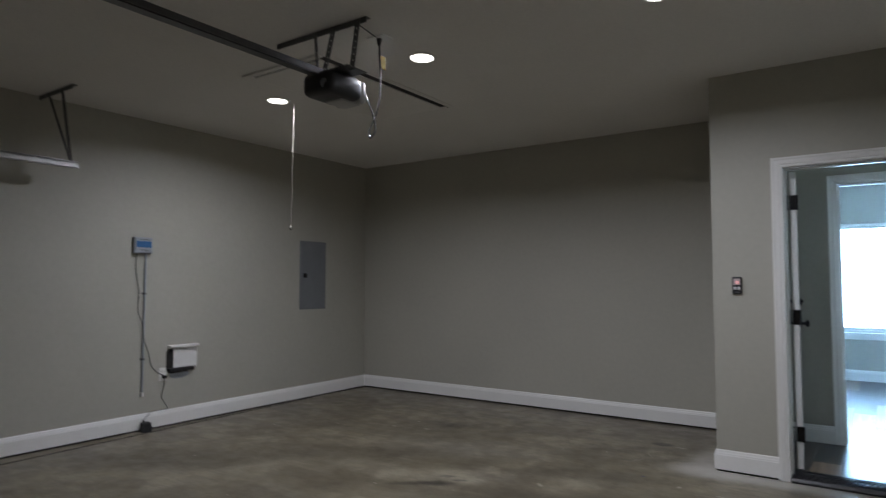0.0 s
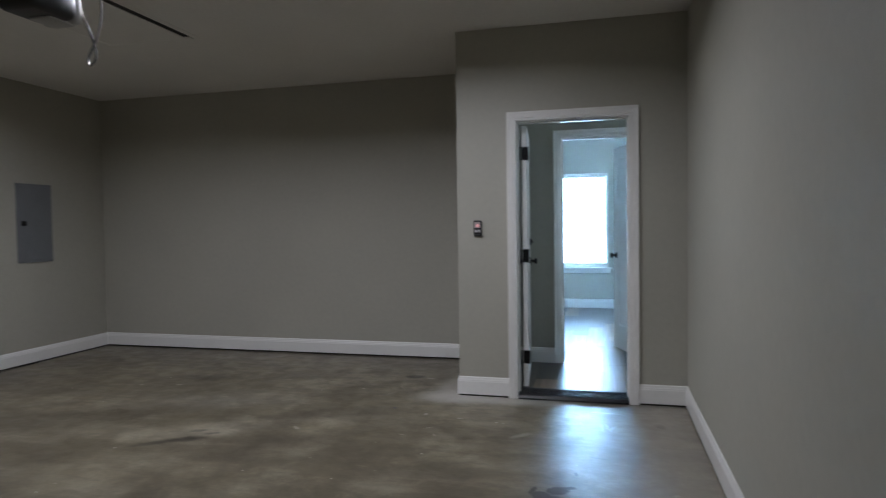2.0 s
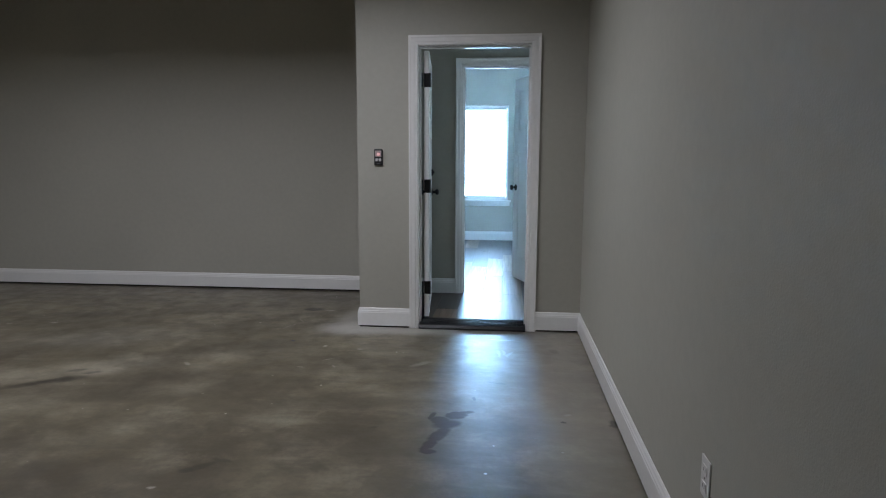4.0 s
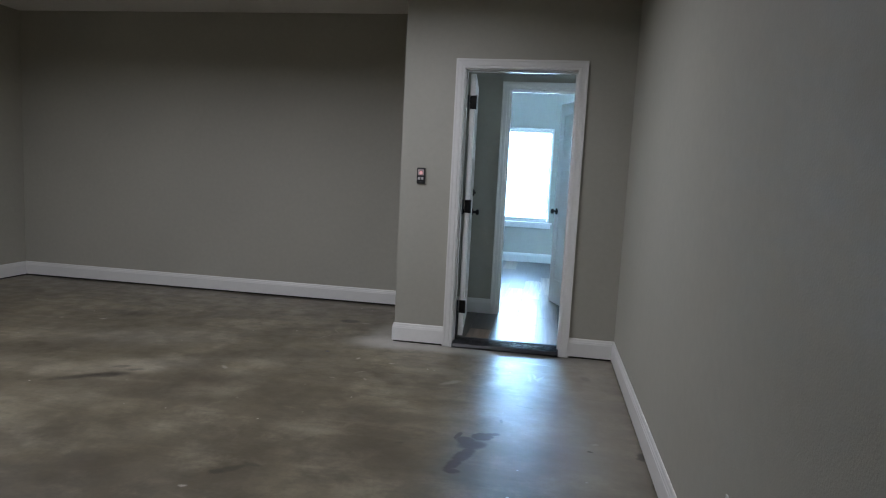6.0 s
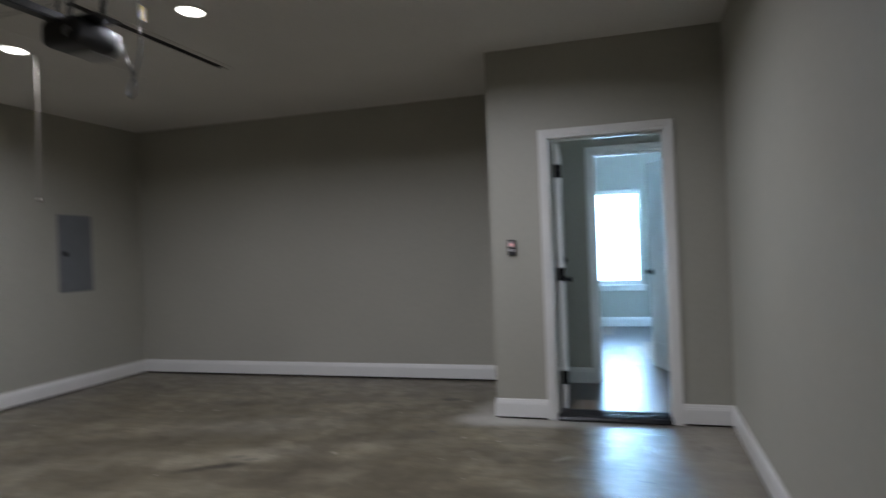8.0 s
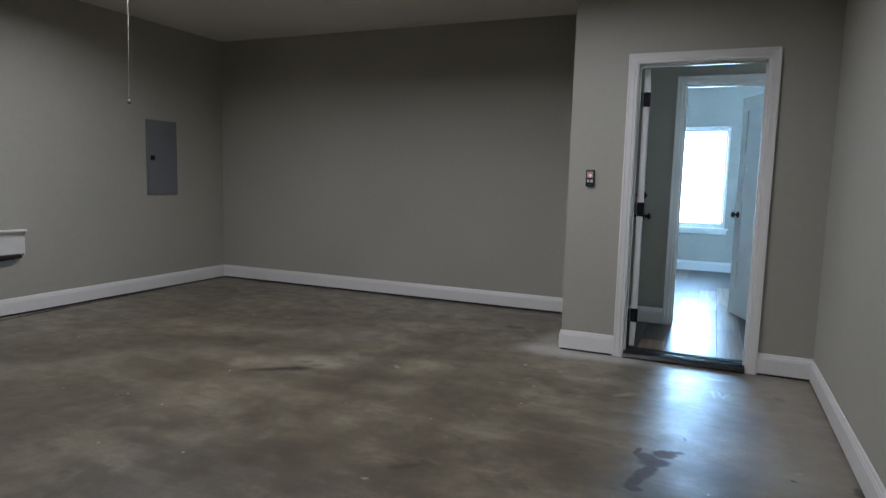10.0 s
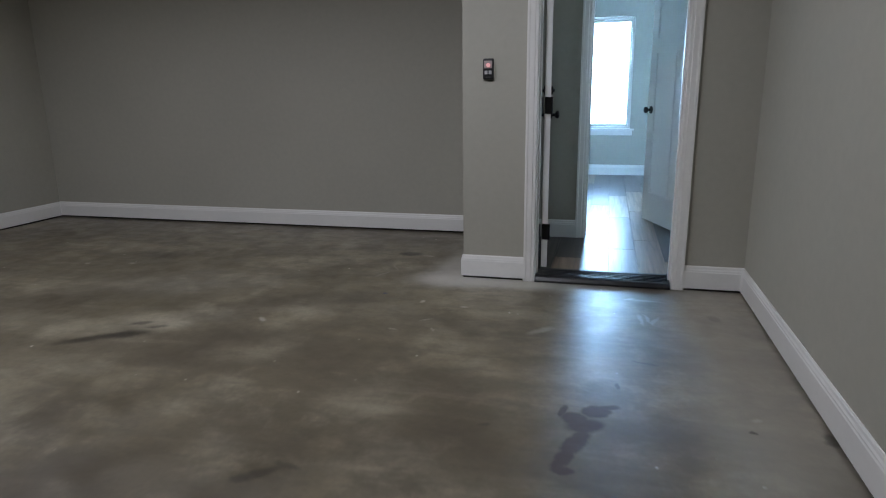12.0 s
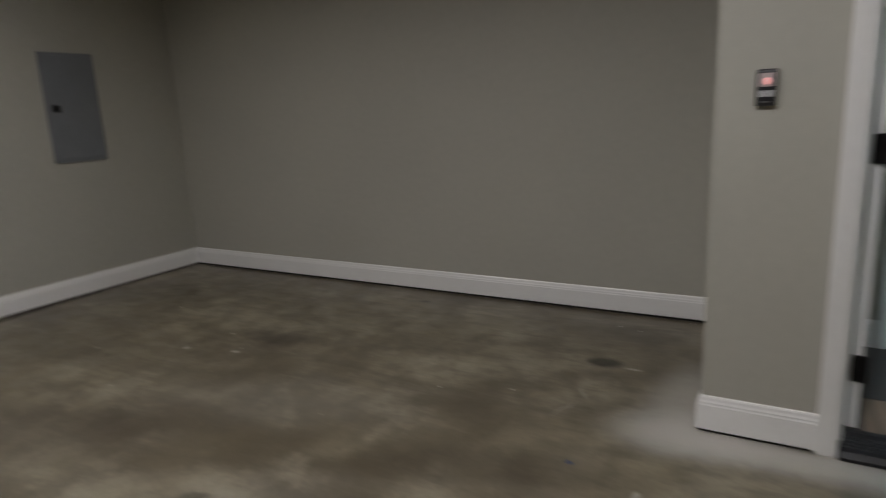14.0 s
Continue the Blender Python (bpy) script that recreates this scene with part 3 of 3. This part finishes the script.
    part("latch_plate", one((width - 0.001, 0.007, 0.90), (width + 0.0015, 0.031, 0.96)), BLACK, t, "black latch plate")
    for z in hinges:
        bm = one((-0.0025, 0.002, z - 0.05), (0.001, 0.036, z + 0.05))
        side = 0.038 + 0.006 if swing > 0 else -0.006
        rod(bm, (-0.006, side, z - 0.051), (-0.006, side, z + 0.051), 0.0075, 12)
        box(bm, (-0.010, min(side, 0.019), z - 0.05), (-0.0026, max(side, 0.019), z + 0.05))
        part("hinge", bm, BLACK, t, "black butt hinge")
    t.matrix_basis = place
    for o in t.children:
        o.matrix_parent_inverse = Matrix()
    return t


room_door("door_1", "white panelled door standing open into the hall, black hardware", pose(0.515, 0.135, FLOOR2 + 0.008, 0, 0, 95), 0.795, 2.0, True, -1)
room_door("door_2", "white three-panel bedroom door standing ajar, black knob", pose(1.497, HALL_N + 0.135, FLOOR2 + 0.010, 0, 0, 111), 0.795, 2.0, False, -1, (0.30, 1.04, 1.78))
# hinge leaves on the first frame
for z in (0.288, 1.068, 1.848):
    tagged(part("hinge_plate", one((D1[0] + 0.0002, 0.083, z - 0.05), (D1[0] + 0.016, 0.128, z + 0.05), 0.002, 1), BLACK), "black hinge plate on the white door frame", "hinge", "hinges of the open door")

# ---- window ----
x0, x1, z0, z1 = WIN
w = tagged(thing("window_1", ((x0 + x1) / 2, ROOM_N, z0), "white single-hung window, daylight behind it", "window"), kind="structure")
yf = ROOM_N + 0.07
for lo, hi in (((x0, yf, z0), (x0 + 0.03, yf + 0.06, z1)), ((x1 - 0.03, yf, z0), (x1, yf + 0.06, z1)), ((x0 + 0.03, yf, z1 - 0.03), (x1 - 0.03, yf + 0.06, z1)), ((x0 + 0.03, yf, z0), (x1 - 0.03, yf + 0.06, z0 + 0.03))):
    part("window_frame", one(lo, hi, 0.003, 1), WHITE, w)
zm = (z0 + z1) / 2
for k, (c, d, y) in enumerate(((z0 + 0.031, zm + 0.002, yf + 0.008), (zm - 0.002, z1 - 0.031, yf + 0.032))):
    bm = bmesh.new()
    box(bm, (x0 + 0.031, y, c), (x1 - 0.031, y + 0.02, c + (0.035, 0.006)[k]), 0.001, 1)
    box(bm, (x0 + 0.031, y, d - (0.005, 0.03)[k]), (x1 - 0.031, y + 0.02, d), 0.001, 1)
    box(bm, (x0 + 0.031, y, c + (0.035, 0.006)[k]), (x0 + 0.056, y + 0.02, d - (0.005, 0.03)[k]))
    box(bm, (x1 - 0.056, y, c + (0.035, 0.006)[k]), (x1 - 0.031, y + 0.02, d - (0.005, 0.03)[k]))
    sash = part("sash", bm, WHITE, w)
    g = part("pane", one((x0 + 0.055, y + 0.008, c + (0.034, 0.005)[k]), (x1 - 0.055, y + 0.012, d - (0.004, 0.029)[k])), GLASS, sash)
    g.visible_shadow = False
part("window_sill", one((x0 - 0.05, ROOM_N - 0.03, z0 - 0.022), (x1 + 0.05, ROOM_N + 0.07, z0 + 0.002), 0.004, 2), TRIM, w)
part("apron", one((x0 - 0.03, ROOM_N - 0.015, z0 - 0.085), (x1 + 0.03, ROOM_N, z0 - 0.022), 0.003, 1), TRIM, w)
tagged(part("backdrop", one((-5, ROOM_N + 2.0, -1.5), (7, ROOM_N + 2.02, 6)), SKYGLOW), "bright overcast sky beyond the window", "sky", kind="structure")

# unseen glow east of the room, added to lift its wall brightness
tagged(part("backdrop", one((5.0, 1.2, -1.0), (5.02, 6.0, 5.0)), SIDEGLOW), "unseen bright panel added beside the house to light the room", "sky", kind="structure")
# unseen glowing panel, added to brighten the hall from its east end
tagged(part("backdrop", one((3.3, -1.2, 0), (3.32, HALL_N - 0.02, 3)), HALLGLOW), "unseen bright panel added to light the hall", "sky", kind="structure")

# ---- recessed lights ----
for x, y in LAMPS:
    t = thing("recessed_light", (x, y, CEIL), "lit round recessed ceiling light with a white trim", "ceiling light", "garage ceiling lights")
    part("trim_ring", lathe(bmesh.new(), ((0, 0.098), (0.003, 0.097), (0.007, 0.088), (0.008, 0.078), (0.0045, 0.074)), (x, y, CEIL), (0, 0, -1), 40), WHITE, t, "", True)
    part("lens", lathe(bmesh.new(), ((0.0046, 0.074), (0.0066, 0.073), (0.0075, 0.06)), (x, y, CEIL), (0, 0, -1), 40), LAMPGLOW, t, "glowing white lens", True)
    ld = bpy.data.lights.new("recessed_lamp", "AREA")
    ld.shape, ld.size, ld.energy, ld.color, ld.spread = "DISK", 0.14, LAMP_POWER, LAMP_COLOUR, radians(162)
    lo = new("recessed_lamp", ld)
    lo.location = (x, y, CEIL - 0.012)

# ---- garage: breaker panel, controller, outlets on the side wall ----
X = WEST
t = thing("breaker_panel", (X, 0.45, 0.99), "grey metal breaker panel with a closed door on the wall", "breaker panel")
part("cover", one((X, 0.248, 0.994), (X + 0.012, 0.646, 1.772), 0.003, 2), PANELGREY, t)
pd = part("panel_door", one((X + 0.012, 0.268, 1.02), (X + 0.019, 0.628, 1.748), 0.003, 2), PANELGREY, t)
bm = one((X + 0.019, 0.285, 1.355), (X + 0.023, 0.345, 1.405), 0.002, 1)
box(bm, (X + 0.0225, 0.300, 1.365), (X + 0.030, 0.335, 1.395), 0.003, 1)
part("latch", bm, BLACK, pd, "black latch")
for y, z in ((0.258, 1.007), (0.637, 1.007), (0.258, 1.76), (0.637, 1.76)):
    part("screw", lathe(bmesh.new(), ((0, 0.006), (0.002, 0.005), (0.003, 0.002)), (X + 0.012, y, z), (1, 0, 0), 10), STEEL, t)

t = thing("irrigation_controller", (X, -1.615, 1.55), "grey wall controller box with a blue display", "controller")
part("case", one((X, -1.70, 1.553), (X + 0.045, -1.533, 1.698), 0.010, 3), GREYPLASTIC, t)
part("faceplate", one((X + 0.045, -1.69, 1.562), (X + 0.049, -1.543, 1.69), 0.004, 1), GREYPLASTIC, t)
part("display", one((X + 0.049, -1.685, 1.607), (X + 0.0515, -1.548, 1.662), 0.001, 1), SCREENBLUE, t, "blue display strip")
part("label_bar", one((X + 0.049, -1.65, 1.580), (X + 0.0505, -1.58, 1.588)), GREYCABLE, t, "small dark lettering bar")
part("header_bar", one((X + 0.049, -1.66, 1.672), (X + 0.0505, -1.57, 1.679)), GREYCABLE, t, "small dark lettering bar")

t = thing("conduit", (X, -1.58, 0.30), "thin pale grey conduit pipe down the wall below the controller", "conduit")
part("pipe", rod(bmesh.new(), (X + 0.013, -1.582, 0.30), (X + 0.013, -1.575, 1.556), 0.010), GREYPLASTIC, t, "", True)
part("end_cap", rod(bmesh.new(), (X + 0.013, -1.582, 0.295), (X + 0.013, -1.582, 0.33), 0.0145), WHITE, t, "", True)
for z in (0.62, 1.2):
    bm = one((X, -1.603, z - 0.009), (X + 0.003, -1.556, z + 0.009), 0.001, 1)
    box(bm, (X + 0.003, -1.593, z - 0.009), (X + 0.0265, -1.566, z + 0.009), 0.006, 2)
    part("strap", bm, STEEL, t, "metal pipe strap")
tagged(part("controller_cable", tube(((X + 0.02, -1.66, 1.56), (X + 0.012, -1.665, 1.42), (X + 0.010, -1.63, 1.22), (X + 0.012, -1.635, 1.05), (X + 0.028, -1.60, 0.93), (X + 0.030, -1.585, 0.80),
     (X + 0.012, -1.53, 0.68), (X + 0.010, -1.50, 0.56), (X + 0.012, -1.44, 0.49), (X + 0.03, -1.385, 0.455)), 0.004), GREYCABLE, None, "", True),
       "grey low-voltage cable hanging loosely down the wall", "cable")


def outlet(at, face, label):
    """A duplex outlet plate; face is the turn about z, in degrees, of its outward x."""
    t = thing("wall_outlet", (0, 0, 0), label, "outlet")
    part("cover_plate", one((0, -0.036, -0.058), (0.005, 0.036, 0.058), 0.0025, 2), WHITE, t)
    for z in (-0.024, 0.024):
        r = part("receptacle", one((0.005, -0.017, z - 0.014), (0.0075, 0.017, z + 0.014), 0.002, 2), WHITE, t)
        for y in (-0.007, 0.006):
            part("slot", one((0.0074, y, z - 0.004), (0.0079, y + 0.002, z + 0.006)), DARK, r)
    part("screw", lathe(bmesh.new(), ((0, 0.003), (0.001, 0.0025)), (0.005, 0, 0), (1, 0, 0), 8), STEEL, t)
    t.matrix_basis = pose(*at, 0, 0, face)
    for o in t.children:
        o.matrix_parent_inverse = Matrix()
    return t


outlet((X, -1.385, 0.465), 0, "white duplex outlet on the wall with a plug in it")
outlet((EAST, -2.919, 0.394), 180, "white duplex outlet low on the bare wall")
outlet((1.62, ROOM_N, 0.50), -90, "white duplex outlet on the bedroom wall")
t = thing("plug", (X + 0.008, -1.375, 0.44), "black two-prong plug in the wall outlet", "plug")
part("plug_body", one((X + 0.0079, -1.392, 0.428), (X + 0.036, -1.358, 0.456), 0.006, 2), BLACK, t)
part("cord", tube(((X + 0.03, -1.375, 0.43), (X + 0.035, -1.385, 0.36), (X + 0.020, -1.40, 0.27), (X + 0.016, -1.36, 0.20), (X + 0.02, -1.34, 0.153), (X + 0.024, -1.42, 0.151),
     (X + 0.024, -1.50, 0.146), (X + 0.026, -1.55, 0.10), (X + 0.032, -1.575, 0.07)), 0.0032), GREYCABLE, t, "thin dark cord", True)
t = thing("power_adapter", (X + 0.075, -1.58, 0), "small black power adapter lying against the baseboard", "power adapter")
bm = bmesh.new()
bmesh.ops.create_cone(bm, cap_ends=True, segments=4, radius1=0.060, radius2=0.046, depth=0.085, matrix=pose(X + 0.068, -1.57, 0.0425, 0, 0, 45))
bmesh.ops.bevel(bm, geom=list(bm.edges), offset=0.008, segments=2, affect="EDGES")
part("case", bm, SHELL, t)
part("strain_relief", rod(bmesh.new(), (X + 0.05, -1.575, 0.078), (X + 0.030, -1.575, 0.095), 0.008, 12, 0.005), SHELL, t, "", True)

# the loose cover over a hole in the drywall
t = thing("access_cover", (X, -1.2, 0.45), "white plastic cover hanging over a dark ragged hole in the wall", "wall cover")
rim = random.Random(4)
bm = bmesh.new()
ring = []
for k in range(28):
    a = k * math.tau / 28
    c, s = math.cos(a), math.sin(a)
    p = max(abs(c), abs(s))
    ring.append(Vector((X + 0.004, -1.225 + 0.125 * (c / p * 0.8 + c * 0.2) * rim.uniform(0.93, 1.05), 0.575 + 0.115 * (s / p * 0.8 + s * 0.2) * rim.uniform(0.92, 1.05))))
lo = [bm.verts.new(p - Vector((0.003, 0, 0))) for p in ring]
hi = [bm.verts.new(p) for p in ring]
bm.faces.new(hi)
for k in range(28):
    bm.faces.new((lo[k], lo[(k + 1) % 28], hi[(k + 1) % 28], hi[k]))
# flat dark plate on the drywall paints the shade inside the hole
part("hole", bm, DARK, t, "dark ragged plate painted as the shaded hole")
bm = one((X + 0.022, -1.298, 0.515), (X + 0.030, -1.052, 0.705), 0.003, 2)
part("front_panel", bm, WHITE, t)
bm = one((X + 0.001, -1.345, 0.700), (X + 0.062, -1.045, 0.722), 0.006, 2)
part("top_lip", bm, WHITE, t)
part("side_return", one((X + 0.001, -1.062, 0.50), (X + 0.024, -1.050, 0.70), 0.002, 1), WHITE, t)
# black bar put in for the dark cavity below the cover
bm = one((X + 0.003, -1.34, 0.478), (X + 0.040, -1.085, 0.512), 0.008, 2)
part("lower_flap", bm, SHELL, t, "black bar standing in for the dark cavity")
# grey smudge paints the cover's drop shadow onto the wall
bm = bmesh.new()
bmesh.ops.create_uvsphere(bm, u_segments=20, v_segments=8, radius=1, matrix=Matrix.LocRotScale((X + 0.0005, -1.215, 0.445), None, (0.003, 0.105, 0.036)))
part("patch", bm, GREYPLASTIC, t, "grey smudge painted as the cover's drop shadow", True)

# everything along this wall sits a little nearer the garage door
for o in bpy.data.objects:
    if o.parent is None and o.name in ("breaker_panel", "irrigation_controller", "conduit", "controller_cable", "wall_outlet", "plug", "power_adapter", "access_cover"):
        o.location += Vector((0, -0.073, 0.008 if o.name != "power_adapter" else 0))

# ---- garage: wall button by the door ----
t = thing("opener_console", (0.148, 0, 1.215), "black garage door wall console with a red lit display", "wall control")
part("case", one((0.117, -0.019, 1.217), (0.181, 0, 1.337), 0.009, 3), SHELL, t, "", True)
dsp = part("display", one((0.126, -0.0215, 1.280), (0.172, -0.0185, 1.324), 0.002, 1), SCREENPALE, t, "pale display")
part("indicator", lathe(bmesh.new(), ((0, 0.012), (0.002, 0.011), (0.0028, 0.007)), (0.150, -0.0213, 1.298), (0, -1, 0), 16), REDLED, dsp, "red glowing indicator")
for x in (0.128, 0.152):
    part("button", one((x, -0.0225, 1.247), (x + 0.018, -0.0185, 1.268), 0.003, 2), BUTTON, t, "pale push button")
part("speaker_slot", one((0.135, -0.0205, 1.228), (0.163, -0.0187, 1.233), 0.001, 1), GREYCABLE, t)
t.location += Vector((0.009, 0, 0.006))

# ---- garage ceiling: opener, rail, hangers ----
t = thing("garage_door_opener", (-1.6, -2.15, 2.34), "black garage door opener motor hung from the ceiling on steel straps", "door opener")
bm = one((-1.715, -2.30, 2.358), (-1.475, -2.03, 2.495), 0.042, 4)
part("housing", bm, SHELL, t, "black plastic housing", True)
part("light_lens", one((-1.70, -2.05, 2.354), (-1.485, -1.995, 2.484), 0.02, 3), LENS, t, "white translucent light lens", True)
part("lower_tray", one((-1.66, -2.16, 2.348), (-1.53, -2.0, 2.366), 0.008, 2), LENS, t, "pale underside tray", True)
part("antenna_port", lathe(bmesh.new(), ((0, 0.03), (0.006, 0.028), (0.009, 0.018)), (-1.53, -2.292, 2.41), (0.2, -1, -0.2), 20), GREYPLASTIC, t)
part("top_plate", one((-1.69, -2.26, 2.493), (-1.39, -2.10, 2.499), 0.001, 1), STEEL, t)
bm = one((-1.618, SOUTH + 0.06, 2.472), (-1.582, -2.26, 2.476))
box(bm, (-1.622, SOUTH + 0.06, 2.476), (-1.618, -2.26, 2.508))
box(bm, (-1.582, SOUTH + 0.06, 2.476), (-1.578, -2.26, 2.508))
rail = part("rail", bm, RAILM, t, "long grey steel rail")
# black strip along the underside of the rail
part("lower_flange", one((-1.626, SOUTH + 0.06, 2.464), (-1.574, -2.26, 2.472)), SHELL, rail, "black strip under the rail")
part("belt", one((-1.606, SOUTH + 0.08, 2.478), (-1.594, -2.28, 2.486)), SHELL, rail, "black drive belt")
part("header_bracket", one((-1.66, SOUTH, 2.42), (-1.54, SOUTH + 0.06, 2.54), 0.004, 1), STEEL, t)


def perforated(a, c, wide):
    """A flat punched steel strap between two points, with bolt holes."""
    a, c = Vector(a), Vector(c)
    way, n = c - a, max(2, int((c - a).length / 0.032))
    side = Vector((wide / 2, 0, 0))
    bm = bmesh.new()
    step = way / n
    th = Vector((0, 0.0025, 0))
    for k in range(n):
        p, q = a + step * k, a + step * (k + 1)
        for s0, s1, t0, t1 in ((-1, -0.4, 0, 1), (0.4, 1, 0, 1), (-0.4, 0.4, 0, 0.35), (-0.4, 0.4, 0.65, 1)):
            c4 = [p + step * t0 + side * s0, p + step * t0 + side * s1, p + step * t1 + side * s1, p + step * t1 + side * s0]
            f = [bm.verts.new(v - th) for v in c4]
            g = [bm.verts.new(v + th) for v in c4]
            bm.faces.new(f)
            bm.faces.new(g[::-1])
            for j in range(4):
                bm.faces.new((f[j], f[(j + 1) % 4], g[(j + 1) % 4], g[j]))
    return bm


def angle_iron(a, c):
    """An L-shaped steel angle along x, screwed up to the ceiling."""
    bm = one((a[0], a[1] - 0.002, a[2] - 0.034), (c[0], a[1] + 0.002, a[2]))
    box(bm, (a[0], a[1] + 0.002, a[2] - 0.004), (c[0], a[1] + 0.034, a[2]))
    return bm


part("ceiling_angle", angle_iron((-2.04, -2.2, CEIL), (-1.31, -2.2, CEIL)), STEEL, t, "steel angle")
part("hanger_strap", perforated((-1.365, -2.206, 2.765), (-1.41, -2.206, 2.486), 0.034), STEEL, t, "punched steel strap")
part("hanger_strap", perforated((-1.55, -2.206, 2.765), (-1.63, -2.206, 2.486), 0.034), STEEL, t, "punched steel strap")
part("hanger_strap", perforated((-1.70, -2.206, 2.762), (-1.675, -2.206, 2.486), 0.020), STEEL, t, "punched steel strap")

t = thing("ceiling_outlet", (-1.455, -1.92, CEIL), "ceiling outlet with a plugged-in dark power cord", "outlet")
part("cover_plate", one((-1.52, -1.965, CEIL - 0.006), (-1.39, -1.875, CEIL), 0.002, 2), WHITE, t)
part("plug_body", rod(bmesh.new(), (-1.455, -1.92, CEIL - 0.006), (-1.455, -1.92, CEIL - 0.045), 0.017, 14, 0.010), SHELL, t, "black plug", True)
tagged(part("opener_power_cord", tube(((-1.455, -1.92, 2.73), (-1.45, -1.915, 2.55), (-1.447, -1.92, 2.42), (-1.455, -1.945, 2.30), (-1.49, -1.965, 2.20), (-1.465, -1.985, 2.152), (-1.435, -1.975, 2.19),
     (-1.455, -1.965, 2.27), (-1.48, -1.99, 2.37), (-1.50, -2.00, 2.43)), 0.006), GREYCABLE, None, "", True), "grey power cord looping down from the ceiling outlet", "power cord")
t = tagged(part("warning_tag", one((-1.452, -1.915, 2.585), (-1.448, -1.865, 2.665), 0.001, 1), YELLOW), "yellow paper tag on the opener power cord", "tag")
tagged(part("pull_cord_light", tube(((-1.40, -2.19, 2.762), (-1.42, -2.08, 2.757), (-1.45, -1.96, 2.762)), 0.004), GREYCABLE, None, "", True), "thin grey wire along the ceiling by the outlet", "wire").name = "ceiling_wire"

# door track at the side wall
t = thing("door_track", (-4.15, -2.37, 2.17), "galvanised garage door track hung from a ceiling bracket", "door track")
bm = one((-4.17, SOUTH, 2.195), (-4.167, -2.37, 2.245))
box(bm, (-4.167, SOUTH, 2.195), (-4.125, -2.37, 2.198))
box(bm, (-4.167, SOUTH, 2.242), (-4.135, -2.37, 2.245))
box(bm, (-4.125, SOUTH, 2.195), (-4.122, -2.37, 2.215))
part("track", bm, GALV, t, "bright galvanised channel")
part("ceiling_angle", angle_iron((WEST + 0.002, -2.55, CEIL), (-3.88, -2.55, CEIL)), RAILM, t, "steel angle")
part("hanger_strap", perforated((-4.25, -2.556, 2.764), (-4.145, -2.43, 2.244), 0.03), RAILM, t, "steel strap")
part("hanger_strap", perforated((-4.03, -2.556, 2.764), (-4.135, -2.43, 2.244), 0.038), RAILM, t, "steel strap")

# attic hatch and pull cord
hx0, hx1, hy0, hy1 = -2.66, -1.95, -1.90, -0.50
t = thing("attic_hatch", ((hx0 + hx1) / 2, (hy0 + hy1) / 2, CEIL), "off-white attic ladder hatch in the ceiling with a dark gap", "attic hatch")
for lo, hi in (((hx0 - 0.05, hy0 - 0.05, CEIL - 0.012), (hx0, hy1 + 0.05, CEIL)), ((hx1, hy0 - 0.05, CEIL - 0.004), (hx1 + 0.05, hy1 + 0.05, CEIL)),
               ((hx0, hy0 - 0.05, CEIL - 0.012), (hx1, hy0, CEIL)), ((hx0, hy1, CEIL - 0.012), (hx1, hy1 + 0.05, CEIL))):
    part("trim", one(lo, hi, 0.002, 1), CEILING, t)
part("gap", one((hx0 + 0.001, hy0 + 0.001, CEIL - 0.004), (hx1 - 0.001, hy1 - 0.001, CEIL - 0.001)), DARK, t, "dark gap round the panel")
part("hatch_panel", one((hx0 + 0.004, hy0 + 0.02, CEIL - 0.012), (hx1 - 0.046, hy1 - 0.004, CEIL - 0.004), 0.002, 1), CEILING, t)
t = thing("pull_cord", (-2.952, -1.245, CEIL), "thin white pull cord hanging from the ceiling", "pull cord")
part("cord", tube(((-2.952, -1.245, CEIL), (-2.957, -1.245, 2.4), (-2.966, -1.2452, 2.0), (-2.972, -1.245, 1.76)), 0.003), CORDM, t, "", True)
part("bead", lathe(bmesh.new(), ((0, 0.004), (0.006, 0.011), (0.018, 0.014), (0.030, 0.009), (0.034, 0.003)), (-2.972, -1.245, 1.765), (0, 0, -1), 14), CORDM, t, "", True)

# ---- floor planks of hall and room ----
hall, room = bpy.data.objects["subfloor_hall"], bpy.data.objects["subfloor_room"]
deck, rnd = {}, random.Random(11)
WIDE, LONG = 0.18, 1.22


def plank_mesh(length):
    key = round(length, 3)
    if key not in deck:
        bm = one((0.0006, 0.0006, 0.041), (WIDE - 0.0006, length - 0.0006, FLOOR2), 0.0012, 1)
        me = bpy.data.meshes.new("plank")
        bmesh.ops.recalc_face_normals(bm, faces=bm.faces)
        bm.to_mesh(me)
        bm.free()
        me.materials.append(PLANK)
        deck[key] = me
    return deck[key]


for i in range(24):
    x = -0.9 + i * WIDE
    if x + WIDE > 3.41:
        continue
    y = 0.126 if x > 0.1 else 1.525
    first = (0.31, 0.92, 0.61, 1.22)[(i * 3) % 4]
    while y < ROOM_N - 0.02:
        length = min(first, ROOM_N - 0.002 - y)
        p = new("plank", plank_mesh(length))
        p.location = (x, y, 0)
        p.parent = room if y > 1.5 else hall
        y, first = y + length, LONG
